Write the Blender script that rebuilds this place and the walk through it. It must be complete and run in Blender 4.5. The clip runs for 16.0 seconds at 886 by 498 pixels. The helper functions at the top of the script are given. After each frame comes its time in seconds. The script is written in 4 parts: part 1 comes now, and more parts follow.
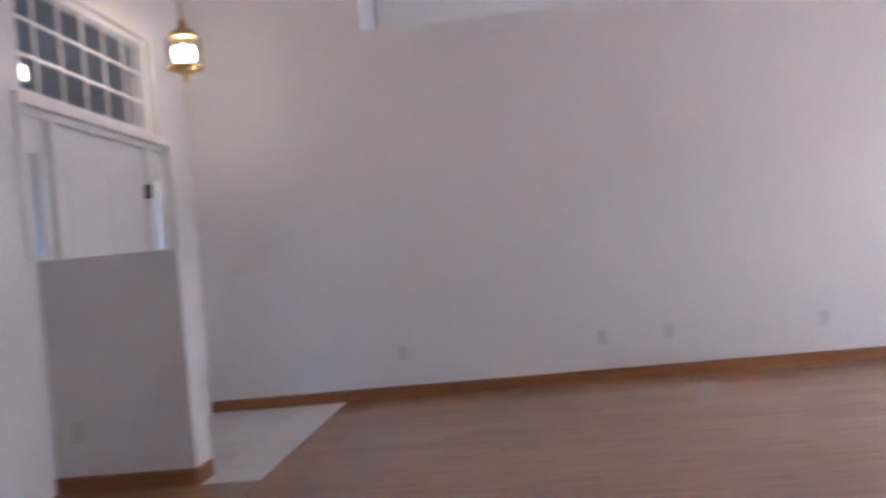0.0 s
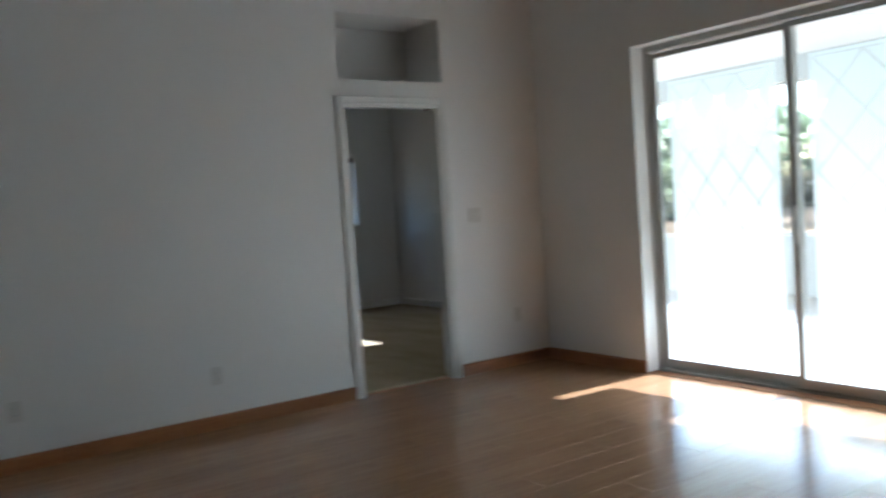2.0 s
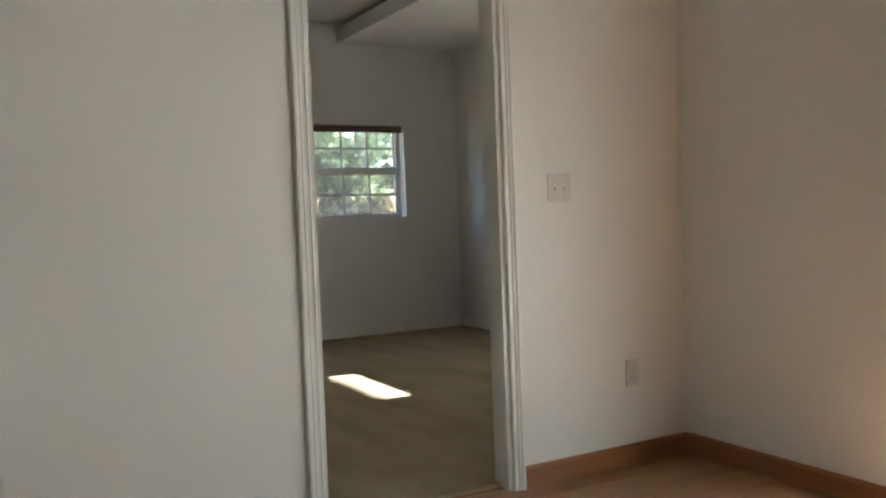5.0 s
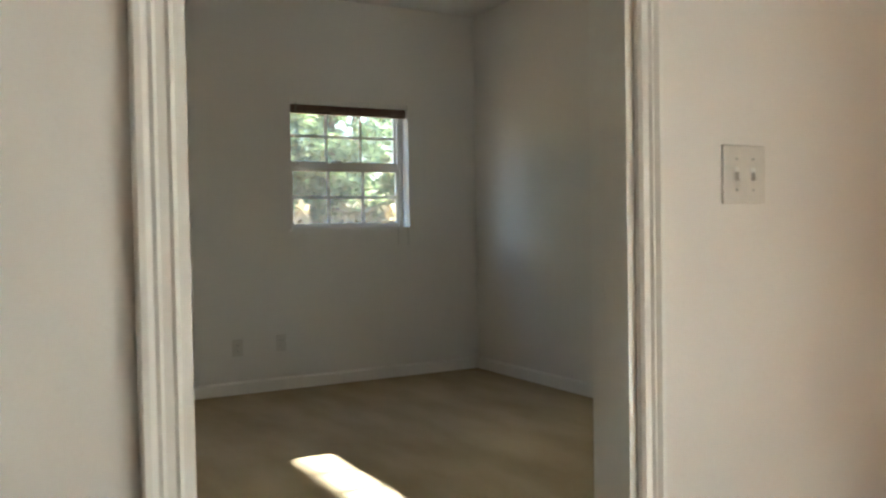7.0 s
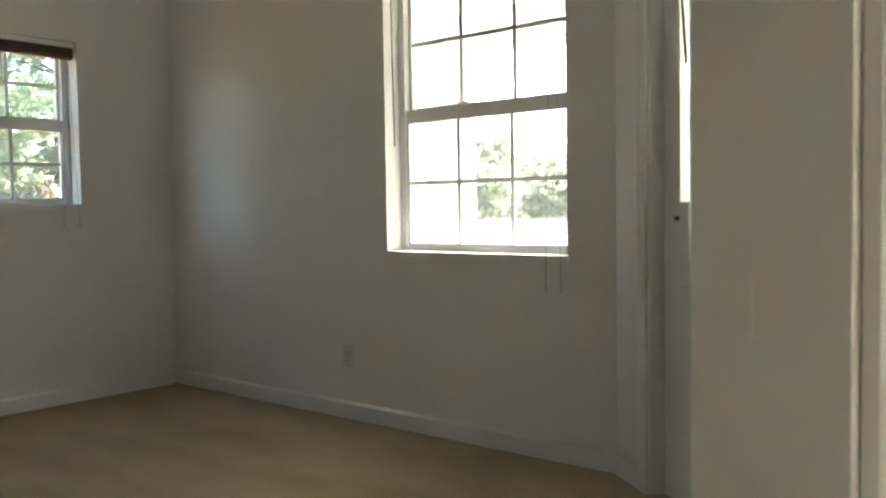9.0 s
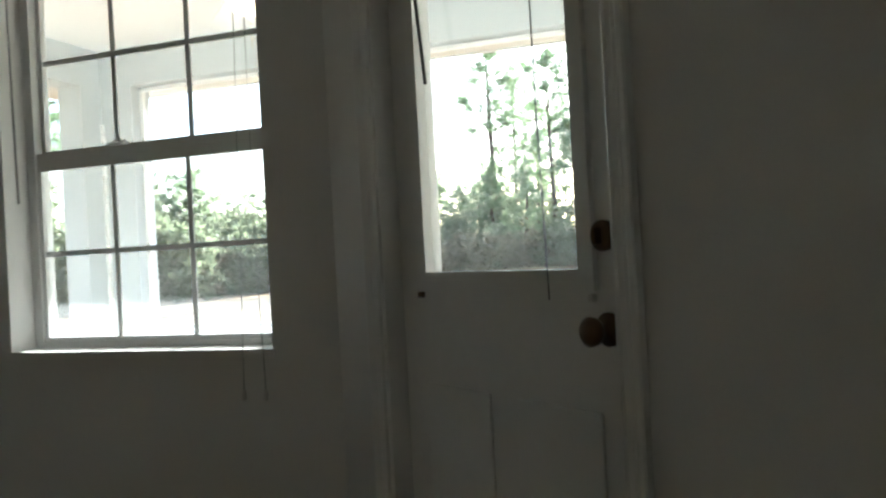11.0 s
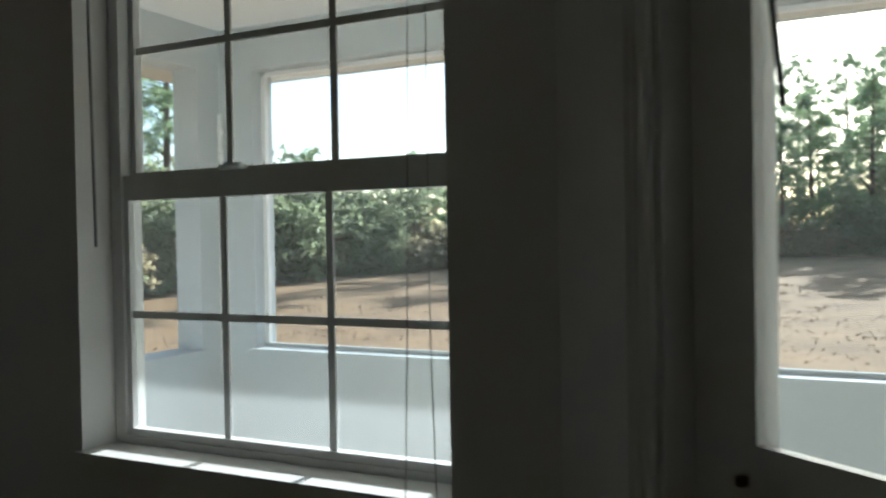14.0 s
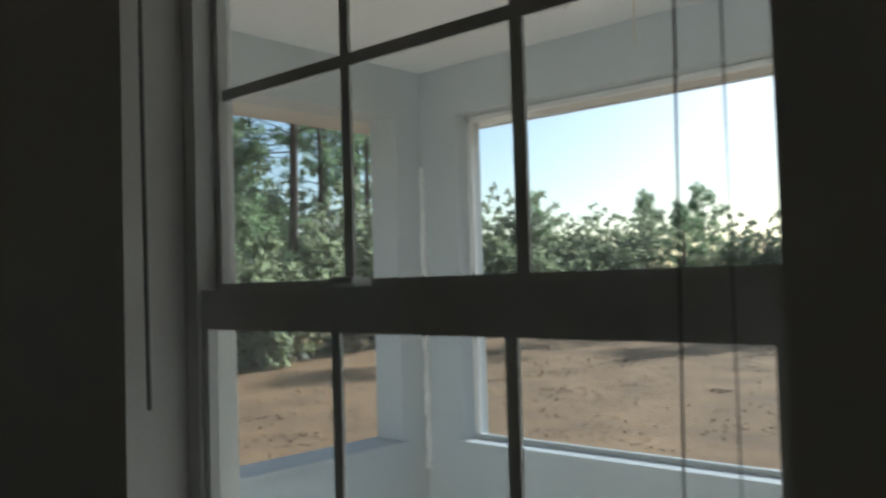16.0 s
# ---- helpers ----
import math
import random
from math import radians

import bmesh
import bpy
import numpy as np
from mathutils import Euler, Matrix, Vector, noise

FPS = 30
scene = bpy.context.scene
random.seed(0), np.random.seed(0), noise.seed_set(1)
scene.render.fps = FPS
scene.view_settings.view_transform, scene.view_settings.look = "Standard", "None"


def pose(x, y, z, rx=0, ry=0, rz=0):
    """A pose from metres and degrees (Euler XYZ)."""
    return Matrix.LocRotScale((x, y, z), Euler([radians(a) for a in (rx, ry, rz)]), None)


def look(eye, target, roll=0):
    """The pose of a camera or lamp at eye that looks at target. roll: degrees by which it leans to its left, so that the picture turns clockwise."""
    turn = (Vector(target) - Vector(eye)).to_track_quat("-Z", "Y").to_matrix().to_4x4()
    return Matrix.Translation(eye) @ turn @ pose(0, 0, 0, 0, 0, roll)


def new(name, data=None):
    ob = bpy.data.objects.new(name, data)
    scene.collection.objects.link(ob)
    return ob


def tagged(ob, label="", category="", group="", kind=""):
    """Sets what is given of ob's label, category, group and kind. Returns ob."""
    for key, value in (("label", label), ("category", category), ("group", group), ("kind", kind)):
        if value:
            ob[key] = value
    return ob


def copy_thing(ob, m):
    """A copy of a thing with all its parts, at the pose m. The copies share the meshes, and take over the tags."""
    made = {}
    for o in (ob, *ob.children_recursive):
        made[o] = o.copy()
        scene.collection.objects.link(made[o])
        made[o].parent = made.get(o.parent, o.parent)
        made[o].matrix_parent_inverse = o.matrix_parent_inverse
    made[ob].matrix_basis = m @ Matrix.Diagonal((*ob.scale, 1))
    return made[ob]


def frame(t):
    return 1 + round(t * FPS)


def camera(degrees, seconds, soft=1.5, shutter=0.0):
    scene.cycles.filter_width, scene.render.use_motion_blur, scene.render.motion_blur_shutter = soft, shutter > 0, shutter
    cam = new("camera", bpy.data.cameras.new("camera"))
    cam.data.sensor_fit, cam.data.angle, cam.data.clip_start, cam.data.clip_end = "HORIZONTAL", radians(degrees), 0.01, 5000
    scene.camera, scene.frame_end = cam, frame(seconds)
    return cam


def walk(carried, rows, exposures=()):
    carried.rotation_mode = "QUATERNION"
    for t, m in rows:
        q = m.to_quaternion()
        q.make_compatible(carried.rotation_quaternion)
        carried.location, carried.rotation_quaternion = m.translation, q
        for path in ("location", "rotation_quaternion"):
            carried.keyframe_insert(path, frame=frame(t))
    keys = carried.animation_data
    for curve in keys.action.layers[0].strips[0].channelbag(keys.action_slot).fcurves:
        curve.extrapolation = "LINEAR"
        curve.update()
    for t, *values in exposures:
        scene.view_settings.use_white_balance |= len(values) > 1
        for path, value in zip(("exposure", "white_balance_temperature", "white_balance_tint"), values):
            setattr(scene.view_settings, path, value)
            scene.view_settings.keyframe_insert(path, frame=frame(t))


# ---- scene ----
cam = camera(55.0, 16.0, soft=2.3, shutter=0.5)
PATH = [
    (0, (-3.266, -6.626, 1.046), (-3.427, -4.633, 1.07), -5.4),
    (0.5, (-3.191, -6.233, 1.161), (-2.993, -4.243, 1.184), -4.6),
    (1, (-3.067, -5.943, 1.205), (-2.588, -4.001, 1.204), -4.4),
    (1.5, (-2.971, -5.542, 1.282), (-2.222, -3.688, 1.247), -4.1),
    (2, (-2.846, -5.171, 1.318), (-1.691, -3.542, 1.211), -3.9),
    (2.5, (-2.676, -4.778, 1.239), (-1.349, -3.285, 1.136), -4.4),
    (3, (-2.415, -4.342, 1.232), (-1.121, -2.82, 1.13), -3.4),
    (3.5, (-2.13, -3.904, 1.2), (-0.866, -2.359, 1.08), -4.6),
    (4, (-1.646, -3.638, 1.109), (-0.588, -1.94, 1.098), -3.6),
    (4.2, (-1.493, -3.491, 1.101), (-0.497, -1.757, 1.082), -2.5),
    (6.3, (-0.382, -1.713, 1.161), (0.572, 0.04, 1.031), -2.0),
    (6.5, (-0.3, -1.537, 1.147), (0.623, 0.234, 1.051), -1.7),
    (7, (-0.188, -1.168, 1.125), (0.785, 0.578, 1.069), -1.0),
    (7.5, (-0.14, -0.841, 1.108), (1.048, 0.764, 1.003), -1.8),
    (8, (0.031, -0.5, 1.1), (1.291, 1.05, 0.995), -2.0),
    (8.5, (0.171, -0.256, 1.113), (1.671, 1.063, 1.014), -1.1),
    (9, (0.285, -0.138, 1.062), (1.823, 1.136, 0.967), -0.9),
    (9.5, (0.493, -0.005, 1.103), (2.034, 1.268, 1.026), -0.7),
    (10, (0.678, 0.131, 1.049), (2.403, 1.144, 1.025), -0.8),
    (10.2, (0.753, 0.185, 1.042), (2.559, 1.042, 1.073), -0.9),
    (12.3, (1.32, 0.606, 1.338), (3.237, 1.177, 1.321), -2.6),
    (12.5, (1.322, 0.673, 1.353), (3.238, 1.246, 1.332), -1.5),
    (13, (1.481, 0.752, 1.359), (3.373, 1.403, 1.356), -1.3),
    (13.5, (1.657, 0.835, 1.39), (3.493, 1.626, 1.411), -1.3),
    (14, (1.805, 0.946, 1.369), (3.591, 1.846, 1.338), -1.0),
    (14.5, (2.042, 1.112, 1.375), (3.769, 2.121, 1.405), -1.6),
    (15, (2.192, 1.279, 1.388), (3.946, 2.24, 1.38), -2.4),
    (15.5, (2.457, 1.344, 1.461), (4.09, 2.497, 1.506), -1.3),
    (16, (2.6, 1.423, 1.535), (4.086, 2.759, 1.611), -1.7),
]
EXPOSURES = [(0.0, 4.15, 5200, 32), (0.5, 4.05, 5300, 24), (1.0, 4.0, 5300, 18), (1.6, 3.85, 5200, 12), (2.4, 1.6, 4800, 3), (3.5, 1.7, 4900, 4), (4.2, 2.6, 5300, 8), (6.3, 3.6, 6000, 6), (7.5, 3.75, 6000, 6), (8.5, 3.95, 6050, 6), (9.0, 3.9, 6050, 6), (10.2, 3.2, 5750, 4), (12.3, 1.4, 5350, 3), (13.5, 1.1, 5350, 2), (15.0, 1.3, 5450, 3), (16.0, 0.4, 5350, 4)]
walk(cam, [(t, look(eye, target, roll)) for t, eye, target, roll in PATH], EXPOSURES)

# ---- light ----
world = bpy.data.worlds.new("sky")
scene.world = world
world.use_nodes = True
wn = world.node_tree
sky = wn.nodes.new("ShaderNodeTexSky")
sky.sky_type, sky.sun_disc = 'NISHITA', False
SUN_EL, SUN_AZ = 24.0, -3.0          # azimuth from +x towards +y
sky.sun_elevation, sky.sun_rotation = radians(SUN_EL), radians(90 - SUN_AZ)
sky.dust_density, sky.air_density = 1.5, 1.0
wn.links.new(sky.outputs[0], wn.nodes["Background"].inputs[0])
wn.nodes["Background"].inputs[1].default_value = 0.11
sun = new("sun", bpy.data.lights.new("sun", 'SUN'))
sun.data.energy, sun.data.angle, sun.data.color = 5.0, radians(0.5), (1.0, 0.93, 0.82)
ce, se = math.cos(radians(SUN_EL)), math.sin(radians(SUN_EL))
sun.matrix_world = look((30, 0, 20), (30 - ce * math.cos(radians(SUN_AZ)), -ce * math.sin(radians(SUN_AZ)), 20 - se))


# ---- materials ----
def material(name, color, rough=0.6, metal=0.0, second=None, scale=3.0, fine=60.0, bump=0.0, stretch=(1, 1, 1), random_value=0.0, spec=0.5):
    """A surface with broad variation, fine grain and relief."""
    m = bpy.data.materials.new(name)
    m.use_nodes = True
    nt = m.node_tree
    b = nt.nodes["Principled BSDF"]
    b.inputs["Roughness"].default_value, b.inputs["Metallic"].default_value = rough, metal
    b.inputs["Specular IOR Level"].default_value = spec
    second = second or tuple(c * 0.9 for c in color)
    tc = nt.nodes.new("ShaderNodeTexCoord")
    mp = nt.nodes.new("ShaderNodeMapping")
    mp.inputs["Scale"].default_value = stretch
    nt.links.new(tc.outputs["Object"], mp.inputs[0])
    n1, n2 = nt.nodes.new("ShaderNodeTexNoise"), nt.nodes.new("ShaderNodeTexNoise")
    n1.inputs["Scale"].default_value, n1.inputs["Detail"].default_value = scale, 4
    n2.inputs["Scale"].default_value, n2.inputs["Detail"].default_value = fine, 6
    for n in (n1, n2):
        nt.links.new(mp.outputs[0], n.inputs["Vector"])
    add = nt.nodes.new("ShaderNodeMix")
    add.data_type = 'FLOAT'
    add.inputs[0].default_value = 0.45
    nt.links.new(n1.outputs["Fac"], add.inputs[2])
    nt.links.new(n2.outputs["Fac"], add.inputs[3])
    ramp = nt.nodes.new("ShaderNodeValToRGB")
    ramp.color_ramp.elements[0].position, ramp.color_ramp.elements[1].position = 0.32, 0.68
    ramp.color_ramp.elements[0].color, ramp.color_ramp.elements[1].color = (*second, 1), (*color, 1)
    nt.links.new(add.outputs[0], ramp.inputs[0])
    out = ramp.outputs[0]
    if random_value:
        info = nt.nodes.new("ShaderNodeObjectInfo")
        rng = nt.nodes.new("ShaderNodeMapRange")
        rng.inputs[3].default_value, rng.inputs[4].default_value = 1 - random_value, 1 + random_value
        nt.links.new(info.outputs["Random"], rng.inputs[0])
        hsv = nt.nodes.new("ShaderNodeHueSaturation")
        nt.links.new(rng.outputs[0], hsv.inputs["Value"])
        nt.links.new(out, hsv.inputs["Color"])
        out = hsv.outputs[0]
    nt.links.new(out, b.inputs["Base Color"])
    if bump:
        bp = nt.nodes.new("ShaderNodeBump")
        bp.inputs["Strength"].default_value, bp.inputs["Distance"].default_value = bump, 0.004
        nt.links.new(n2.outputs["Fac"], bp.inputs["Height"])
        nt.links.new(bp.outputs[0], b.inputs["Normal"])
    return m


def glass_material(name, tint=(0.985, 1.0, 0.99), gloss=0.06, haze=0.0):
    """Thin window glass: clear, with a thin film for smears and glare haze, and a mirror film on top."""
    m = bpy.data.materials.new(name)
    m.use_nodes = True
    nt = m.node_tree
    nt.nodes.remove(nt.nodes["Principled BSDF"])
    tr, gl, mix, fr, pw, ma = (nt.nodes.new("ShaderNode" + k) for k in ("BsdfTransparent", "BsdfGlossy", "MixShader", "LayerWeight", "Math", "Math"))
    tr.inputs[0].default_value = (*tint, 1)
    gl.inputs["Roughness"].default_value = 0.01
    pw.operation, pw.inputs[1].default_value = 'POWER', 4.0
    ma.operation, ma.inputs[1].default_value, ma.inputs[2].default_value = 'MULTIPLY_ADD', 0.5, gloss * 0.5
    nt.links.new(fr.outputs["Facing"], pw.inputs[0])
    nt.links.new(pw.outputs[0], ma.inputs[0])
    nt.links.new(ma.outputs[0], mix.inputs[0])
    tl, film = nt.nodes.new("ShaderNodeBsdfTranslucent"), nt.nodes.new("ShaderNodeMixShader")
    tl.inputs[0].default_value = (0.9, 0.92, 0.92, 1)
    film.inputs[0].default_value = haze
    nt.links.new(tr.outputs[0], film.inputs[1])
    nt.links.new(tl.outputs[0], film.inputs[2])
    nt.links.new(film.outputs[0], mix.inputs[1])
    nt.links.new(gl.outputs[0], mix.inputs[2])
    nt.links.new(mix.outputs[0], nt.nodes["Material Output"].inputs[0])
    return m


def frosted_material(name, clear=0.12):
    """Etched glass: scatters most of the light, lets a little straight through."""
    m = bpy.data.materials.new(name)
    m.use_nodes = True
    nt = m.node_tree
    nt.nodes.remove(nt.nodes["Principled BSDF"])
    tl, df, tr, m1, m2 = (nt.nodes.new("ShaderNode" + k) for k in ("BsdfTranslucent", "BsdfDiffuse", "BsdfTransparent", "MixShader", "MixShader"))
    tl.inputs[0].default_value, df.inputs[0].default_value = (0.85, 0.935, 0.985, 1), (0.82, 0.9, 0.94, 1)
    m1.inputs[0].default_value, m2.inputs[0].default_value = 0.15, clear
    for a, b in ((tl.outputs[0], m1.inputs[1]), (df.outputs[0], m1.inputs[2]), (m1.outputs[0], m2.inputs[1]), (tr.outputs[0], m2.inputs[2]), (m2.outputs[0], nt.nodes["Material Output"].inputs[0])):
        nt.links.new(a, b)
    return m


def leaf_material(name, dark, light, bright=0.55):
    m = material(name, light, 0.55, second=dark, scale=0.8, fine=9.0, random_value=0.2)
    nt = m.node_tree
    b = nt.nodes["Principled BSDF"]
    tl, mix = nt.nodes.new("ShaderNodeBsdfTranslucent"), nt.nodes.new("ShaderNodeMixShader")
    tl.inputs[0].default_value = (light[0] * 1.35, light[1] * 1.45, light[2] * 1.3, 1)
    mix.inputs[0].default_value = bright
    nt.links.new(b.outputs[0], mix.inputs[1])
    nt.links.new(tl.outputs[0], mix.inputs[2])
    nt.links.new(mix.outputs[0], nt.nodes["Material Output"].inputs[0])
    return m


def glow_material(name, color, strength):
    m = bpy.data.materials.new(name)
    m.use_nodes = True
    b = m.node_tree.nodes["Principled BSDF"]
    b.inputs["Base Color"].default_value = b.inputs["Emission Color"].default_value = (*color, 1)
    b.inputs["Emission Strength"].default_value = strength
    return m


PAINT = material("wall_paint", (0.82, 0.80, 0.77), 0.55, second=(0.79, 0.77, 0.74), scale=0.7, fine=140, bump=0.12)
CEIL = material("ceiling_paint", (0.85, 0.84, 0.82), 0.8, scale=1.2, fine=90, bump=0.35)
TRIM = material("white_gloss_trim", (0.84, 0.83, 0.80), 0.3, second=(0.80, 0.785, 0.755), scale=4, fine=30, bump=0.03)
WOODTRIM = material("oak_baseboard", (0.36, 0.155, 0.055), 0.38, second=(0.25, 0.10, 0.035), scale=2, fine=14, stretch=(1, 1, 14), bump=0.05)
PLANK = material("laminate_plank", (0.40, 0.235, 0.125), 0.19, second=(0.30, 0.165, 0.085), scale=1.6, fine=7, stretch=(1.2, 16, 1), bump=0.03, random_value=0.05)
JOINT = material("plank_joint", (0.12, 0.06, 0.03), 0.7)
TILE = material("foyer_tile", (0.74, 0.72, 0.67), 0.3, second=(0.68, 0.655, 0.6), scale=5, fine=40, bump=0.03, random_value=0.03)
GROUT = material("grout", (0.55, 0.53, 0.49), 0.9)
CARPET = material("beige_carpet", (0.56, 0.465, 0.32), 0.95, second=(0.36, 0.285, 0.18), scale=1.5, fine=230, bump=0.9, spec=0.1, stretch=(2.6, 0.9, 1))
VINYL = material("white_vinyl", (0.83, 0.83, 0.81), 0.35, second=(0.78, 0.78, 0.76), scale=3, fine=50)
ALU = material("brushed_aluminium", (0.46, 0.46, 0.44), 0.42, 0.25, scale=4, fine=80)
PLASTIC = material("white_plastic", (0.73, 0.705, 0.66), 0.35, scale=8, fine=90)
SLOT = material("dark_slot", (0.05, 0.045, 0.04), 0.6)
BRONZE = material("aged_bronze", (0.13, 0.085, 0.05), 0.32, 0.9, scale=20, fine=120)
BRASS = material("brass", (0.62, 0.43, 0.17), 0.28, 0.95, scale=20, fine=120)
BLIND = material("brown_blind", (0.19, 0.10, 0.075), 0.5, second=(0.13, 0.07, 0.05), scale=6, fine=40, stretch=(1, 1, 8))
CORD = material("grey_cord", (0.25, 0.25, 0.24), 0.8)
STUCCO = material("white_stucco", (0.55, 0.585, 0.595), 0.85, second=(0.49, 0.525, 0.535), scale=2, fine=70, bump=0.5)
CONCRETE = material("porch_concrete", (0.62, 0.60, 0.56), 0.85, second=(0.52, 0.50, 0.46), scale=1.5, fine=50, bump=0.3)
SOFFIT = material("soffit", (0.66, 0.645, 0.60), 0.7, scale=4, fine=40)
# the front porch's shade is put into this dark colour
PORCHSHADE = material("front_porch_shade", (0.17, 0.21, 0.26), 0.8, scale=2, fine=50, bump=0.2)
LAWN = material("dry_lawn", (0.42, 0.265, 0.135), 0.95, second=(0.15, 0.095, 0.055), scale=1.1, fine=26, bump=1.0, spec=0.1)
BARK = material("pine_bark", (0.15, 0.095, 0.065), 0.9, second=(0.07, 0.045, 0.035), scale=4, fine=22, stretch=(1, 1, 0.25), bump=0.9)
PINE = leaf_material("pine_needles", (0.10, 0.135, 0.08), (0.24, 0.30, 0.175))
OAKLEAF = leaf_material("scrub_leaves", (0.12, 0.135, 0.085), (0.27, 0.285, 0.185))
BRUSH = leaf_material("dry_brush", (0.16, 0.125, 0.09), (0.34, 0.27, 0.18))
# translucent share imitates pale glare haze over the view, besides smears on the glass
GLASS = glass_material("window_glass", haze=0.05)
FROST = frosted_material("etched_glass", 0.03)
BULB = glow_material("lit_candle_bulb", (1.0, 0.82, 0.55), 5)
SHADE = glow_material("lit_glass_shade", (1.0, 0.80, 0.5), 1.3)
ROOF = material("shingle_roof", (0.14, 0.12, 0.11), 0.9, scale=5, fine=30, bump=0.5)


# ---- mesh helpers ----
def box(bm, x0, y0, z0, x1, y1, z1):
    """An axis-aligned block added to bm."""
    v = [bm.verts.new((x, y, z)) for x in (x0, x1) for y in (y0, y1) for z in (z0, z1)]
    for q in ((0, 1, 3, 2), (4, 6, 7, 5), (0, 4, 5, 1), (2, 3, 7, 6), (0, 2, 6, 4), (1, 5, 7, 3)):
        bm.faces.new([v[i] for i in q])
    return bm


def blocks(*sizes, bevel=0.0):
    bm = bmesh.new()
    for s in sizes:
        box(bm, *s)
    if bevel:
        bmesh.ops.bevel(bm, geom=bm.edges[:], offset=bevel, segments=2, affect='EDGES', profile=0.6)
    bmesh.ops.recalc_face_normals(bm, faces=bm.faces[:])
    return bm


def part(name, bm, material_, parent=None, label="", m=None, smooth=False):
    """Links a bmesh as one mesh object under a thing or a part."""
    me = bpy.data.meshes.new(name)
    bm.to_mesh(me)
    bm.free()
    me.materials.append(material_)
    if smooth:
        for p in me.polygons:
            p.use_smooth = True
    ob = new(name, me)
    if m is not None:
        ob.matrix_basis = m
    if parent is not None:
        ob.parent = parent
    return tagged(ob, label) if label else ob


def lathe(profile, n=24, m=None):
    """A turned body from (radius, height) pairs round z."""
    bm = bmesh.new()
    rings = []
    for r, z in profile:
        rings.append([bm.verts.new((max(r, 1e-4) * math.cos(a), max(r, 1e-4) * math.sin(a), z)) for a in (2 * math.pi * i / n for i in range(n))])
    for a, b in zip(rings, rings[1:]):
        for i in range(n):
            bm.faces.new((a[i], a[(i + 1) % n], b[(i + 1) % n], b[i]))
    bm.faces.new(rings[0][::-1])
    bm.faces.new(rings[-1])
    if m is not None:
        bmesh.ops.transform(bm, matrix=m, verts=bm.verts)
    bmesh.ops.recalc_face_normals(bm, faces=bm.faces[:])
    return bm


def rod(points, radius, n=8):
    """A round bar that follows points."""
    bm = bmesh.new()
    pts = [Vector(p) for p in points]
    rings = []
    for i, p in enumerate(pts):
        d = (pts[min(i + 1, len(pts) - 1)] - pts[max(i - 1, 0)]).normalized()
        u = d.orthogonal().normalized()
        w = d.cross(u)
        r = radius[i] if isinstance(radius, (list, tuple)) else radius
        rings.append([bm.verts.new(p + r * (math.cos(a) * u + math.sin(a) * w)) for a in (2 * math.pi * k / n for k in range(n))])
    for a, b in zip(rings, rings[1:]):
        s = min(range(n), key=lambda k: (b[k].co - a[0].co).length)
        for i in range(n):
            bm.faces.new((a[i], a[(i + 1) % n], b[(i + 1 + s) % n], b[(i + s) % n]))
    bm.faces.new(rings[0][::-1])
    bm.faces.new(rings[-1])
    bmesh.ops.recalc_face_normals(bm, faces=bm.faces[:])
    return bm


def wall_mesh(length, thick, height, holes=()):
    """A wall along local x with its face on y=0 and its body towards +y; holes are (x0, z0, x1, z1)."""
    xs = sorted({0, length, *[h[0] for h in holes], *[h[2] for h in holes]})
    zs = sorted({0, height, *[h[1] for h in holes], *[h[3] for h in holes]})
    solid = lambda i, j: 0 <= i < len(xs) - 1 and 0 <= j < len(zs) - 1 and not any(h[0] - 1e-6 <= xs[i] and xs[i + 1] <= h[2] + 1e-6 and h[1] - 1e-6 <= zs[j] and zs[j + 1] <= h[3] + 1e-6 for h in holes)
    bm = bmesh.new()
    vs = {}

    def v(i, y, j):
        key = (i, y, j)
        if key not in vs:
            vs[key] = bm.verts.new((xs[i], y, zs[j]))
        return vs[key]
    for i in range(len(xs) - 1):
        for j in range(len(zs) - 1):
            if not solid(i, j):
                continue
            for y in (0, thick):
                bm.faces.new([v(i, y, j), v(i + 1, y, j), v(i + 1, y, j + 1), v(i, y, j + 1)])
            for di, dj, a, b in ((-1, 0, (i, j), (i, j + 1)), (1, 0, (i + 1, j), (i + 1, j + 1)), (0, -1, (i, j), (i + 1, j)), (0, 1, (i, j + 1), (i + 1, j + 1))):
                if not solid(i + di, j + dj):
                    bm.faces.new([v(a[0], 0, a[1]), v(b[0], 0, b[1]), v(b[0], thick, b[1]), v(a[0], thick, a[1])])
    bmesh.ops.recalc_face_normals(bm, faces=bm.faces[:])
    return bm


def glazed(ob):
    ob.visible_shadow = False
    return ob


def structure(ob, label, category):
    return tagged(ob, label, category, kind="structure")


def along(x0, y0, x1, y1, z=0.0):
    """The pose of a wall's local frame: x from the first point to the second; +y is to its left."""
    return pose(x0, y0, z, 0, 0, math.degrees(math.atan2(y1 - y0, x1 - x0)))


# ---- plan ----
XF, XB, XW, YB = -5.76, 1.82, 3.24, 4.45     # foyer front, living back, bedroom back, bedroom far wall
YS = -9.0                                    # living room's far side, behind the walk
HL, HS, HB = 3.9, 2.905, 2.9                 # living ceiling, top of the long wall's ledge, bedroom ceiling
XP, YP, HP = 6.10, 4.72, 2.75                # porch front wall, porch end wall, porch ceiling
DOOR = (0.055, 0.0, 0.858, 2.045)            # bedroom doorway in the long wall
NICHE = (0.05, 2.215, 0.905, 2.675)

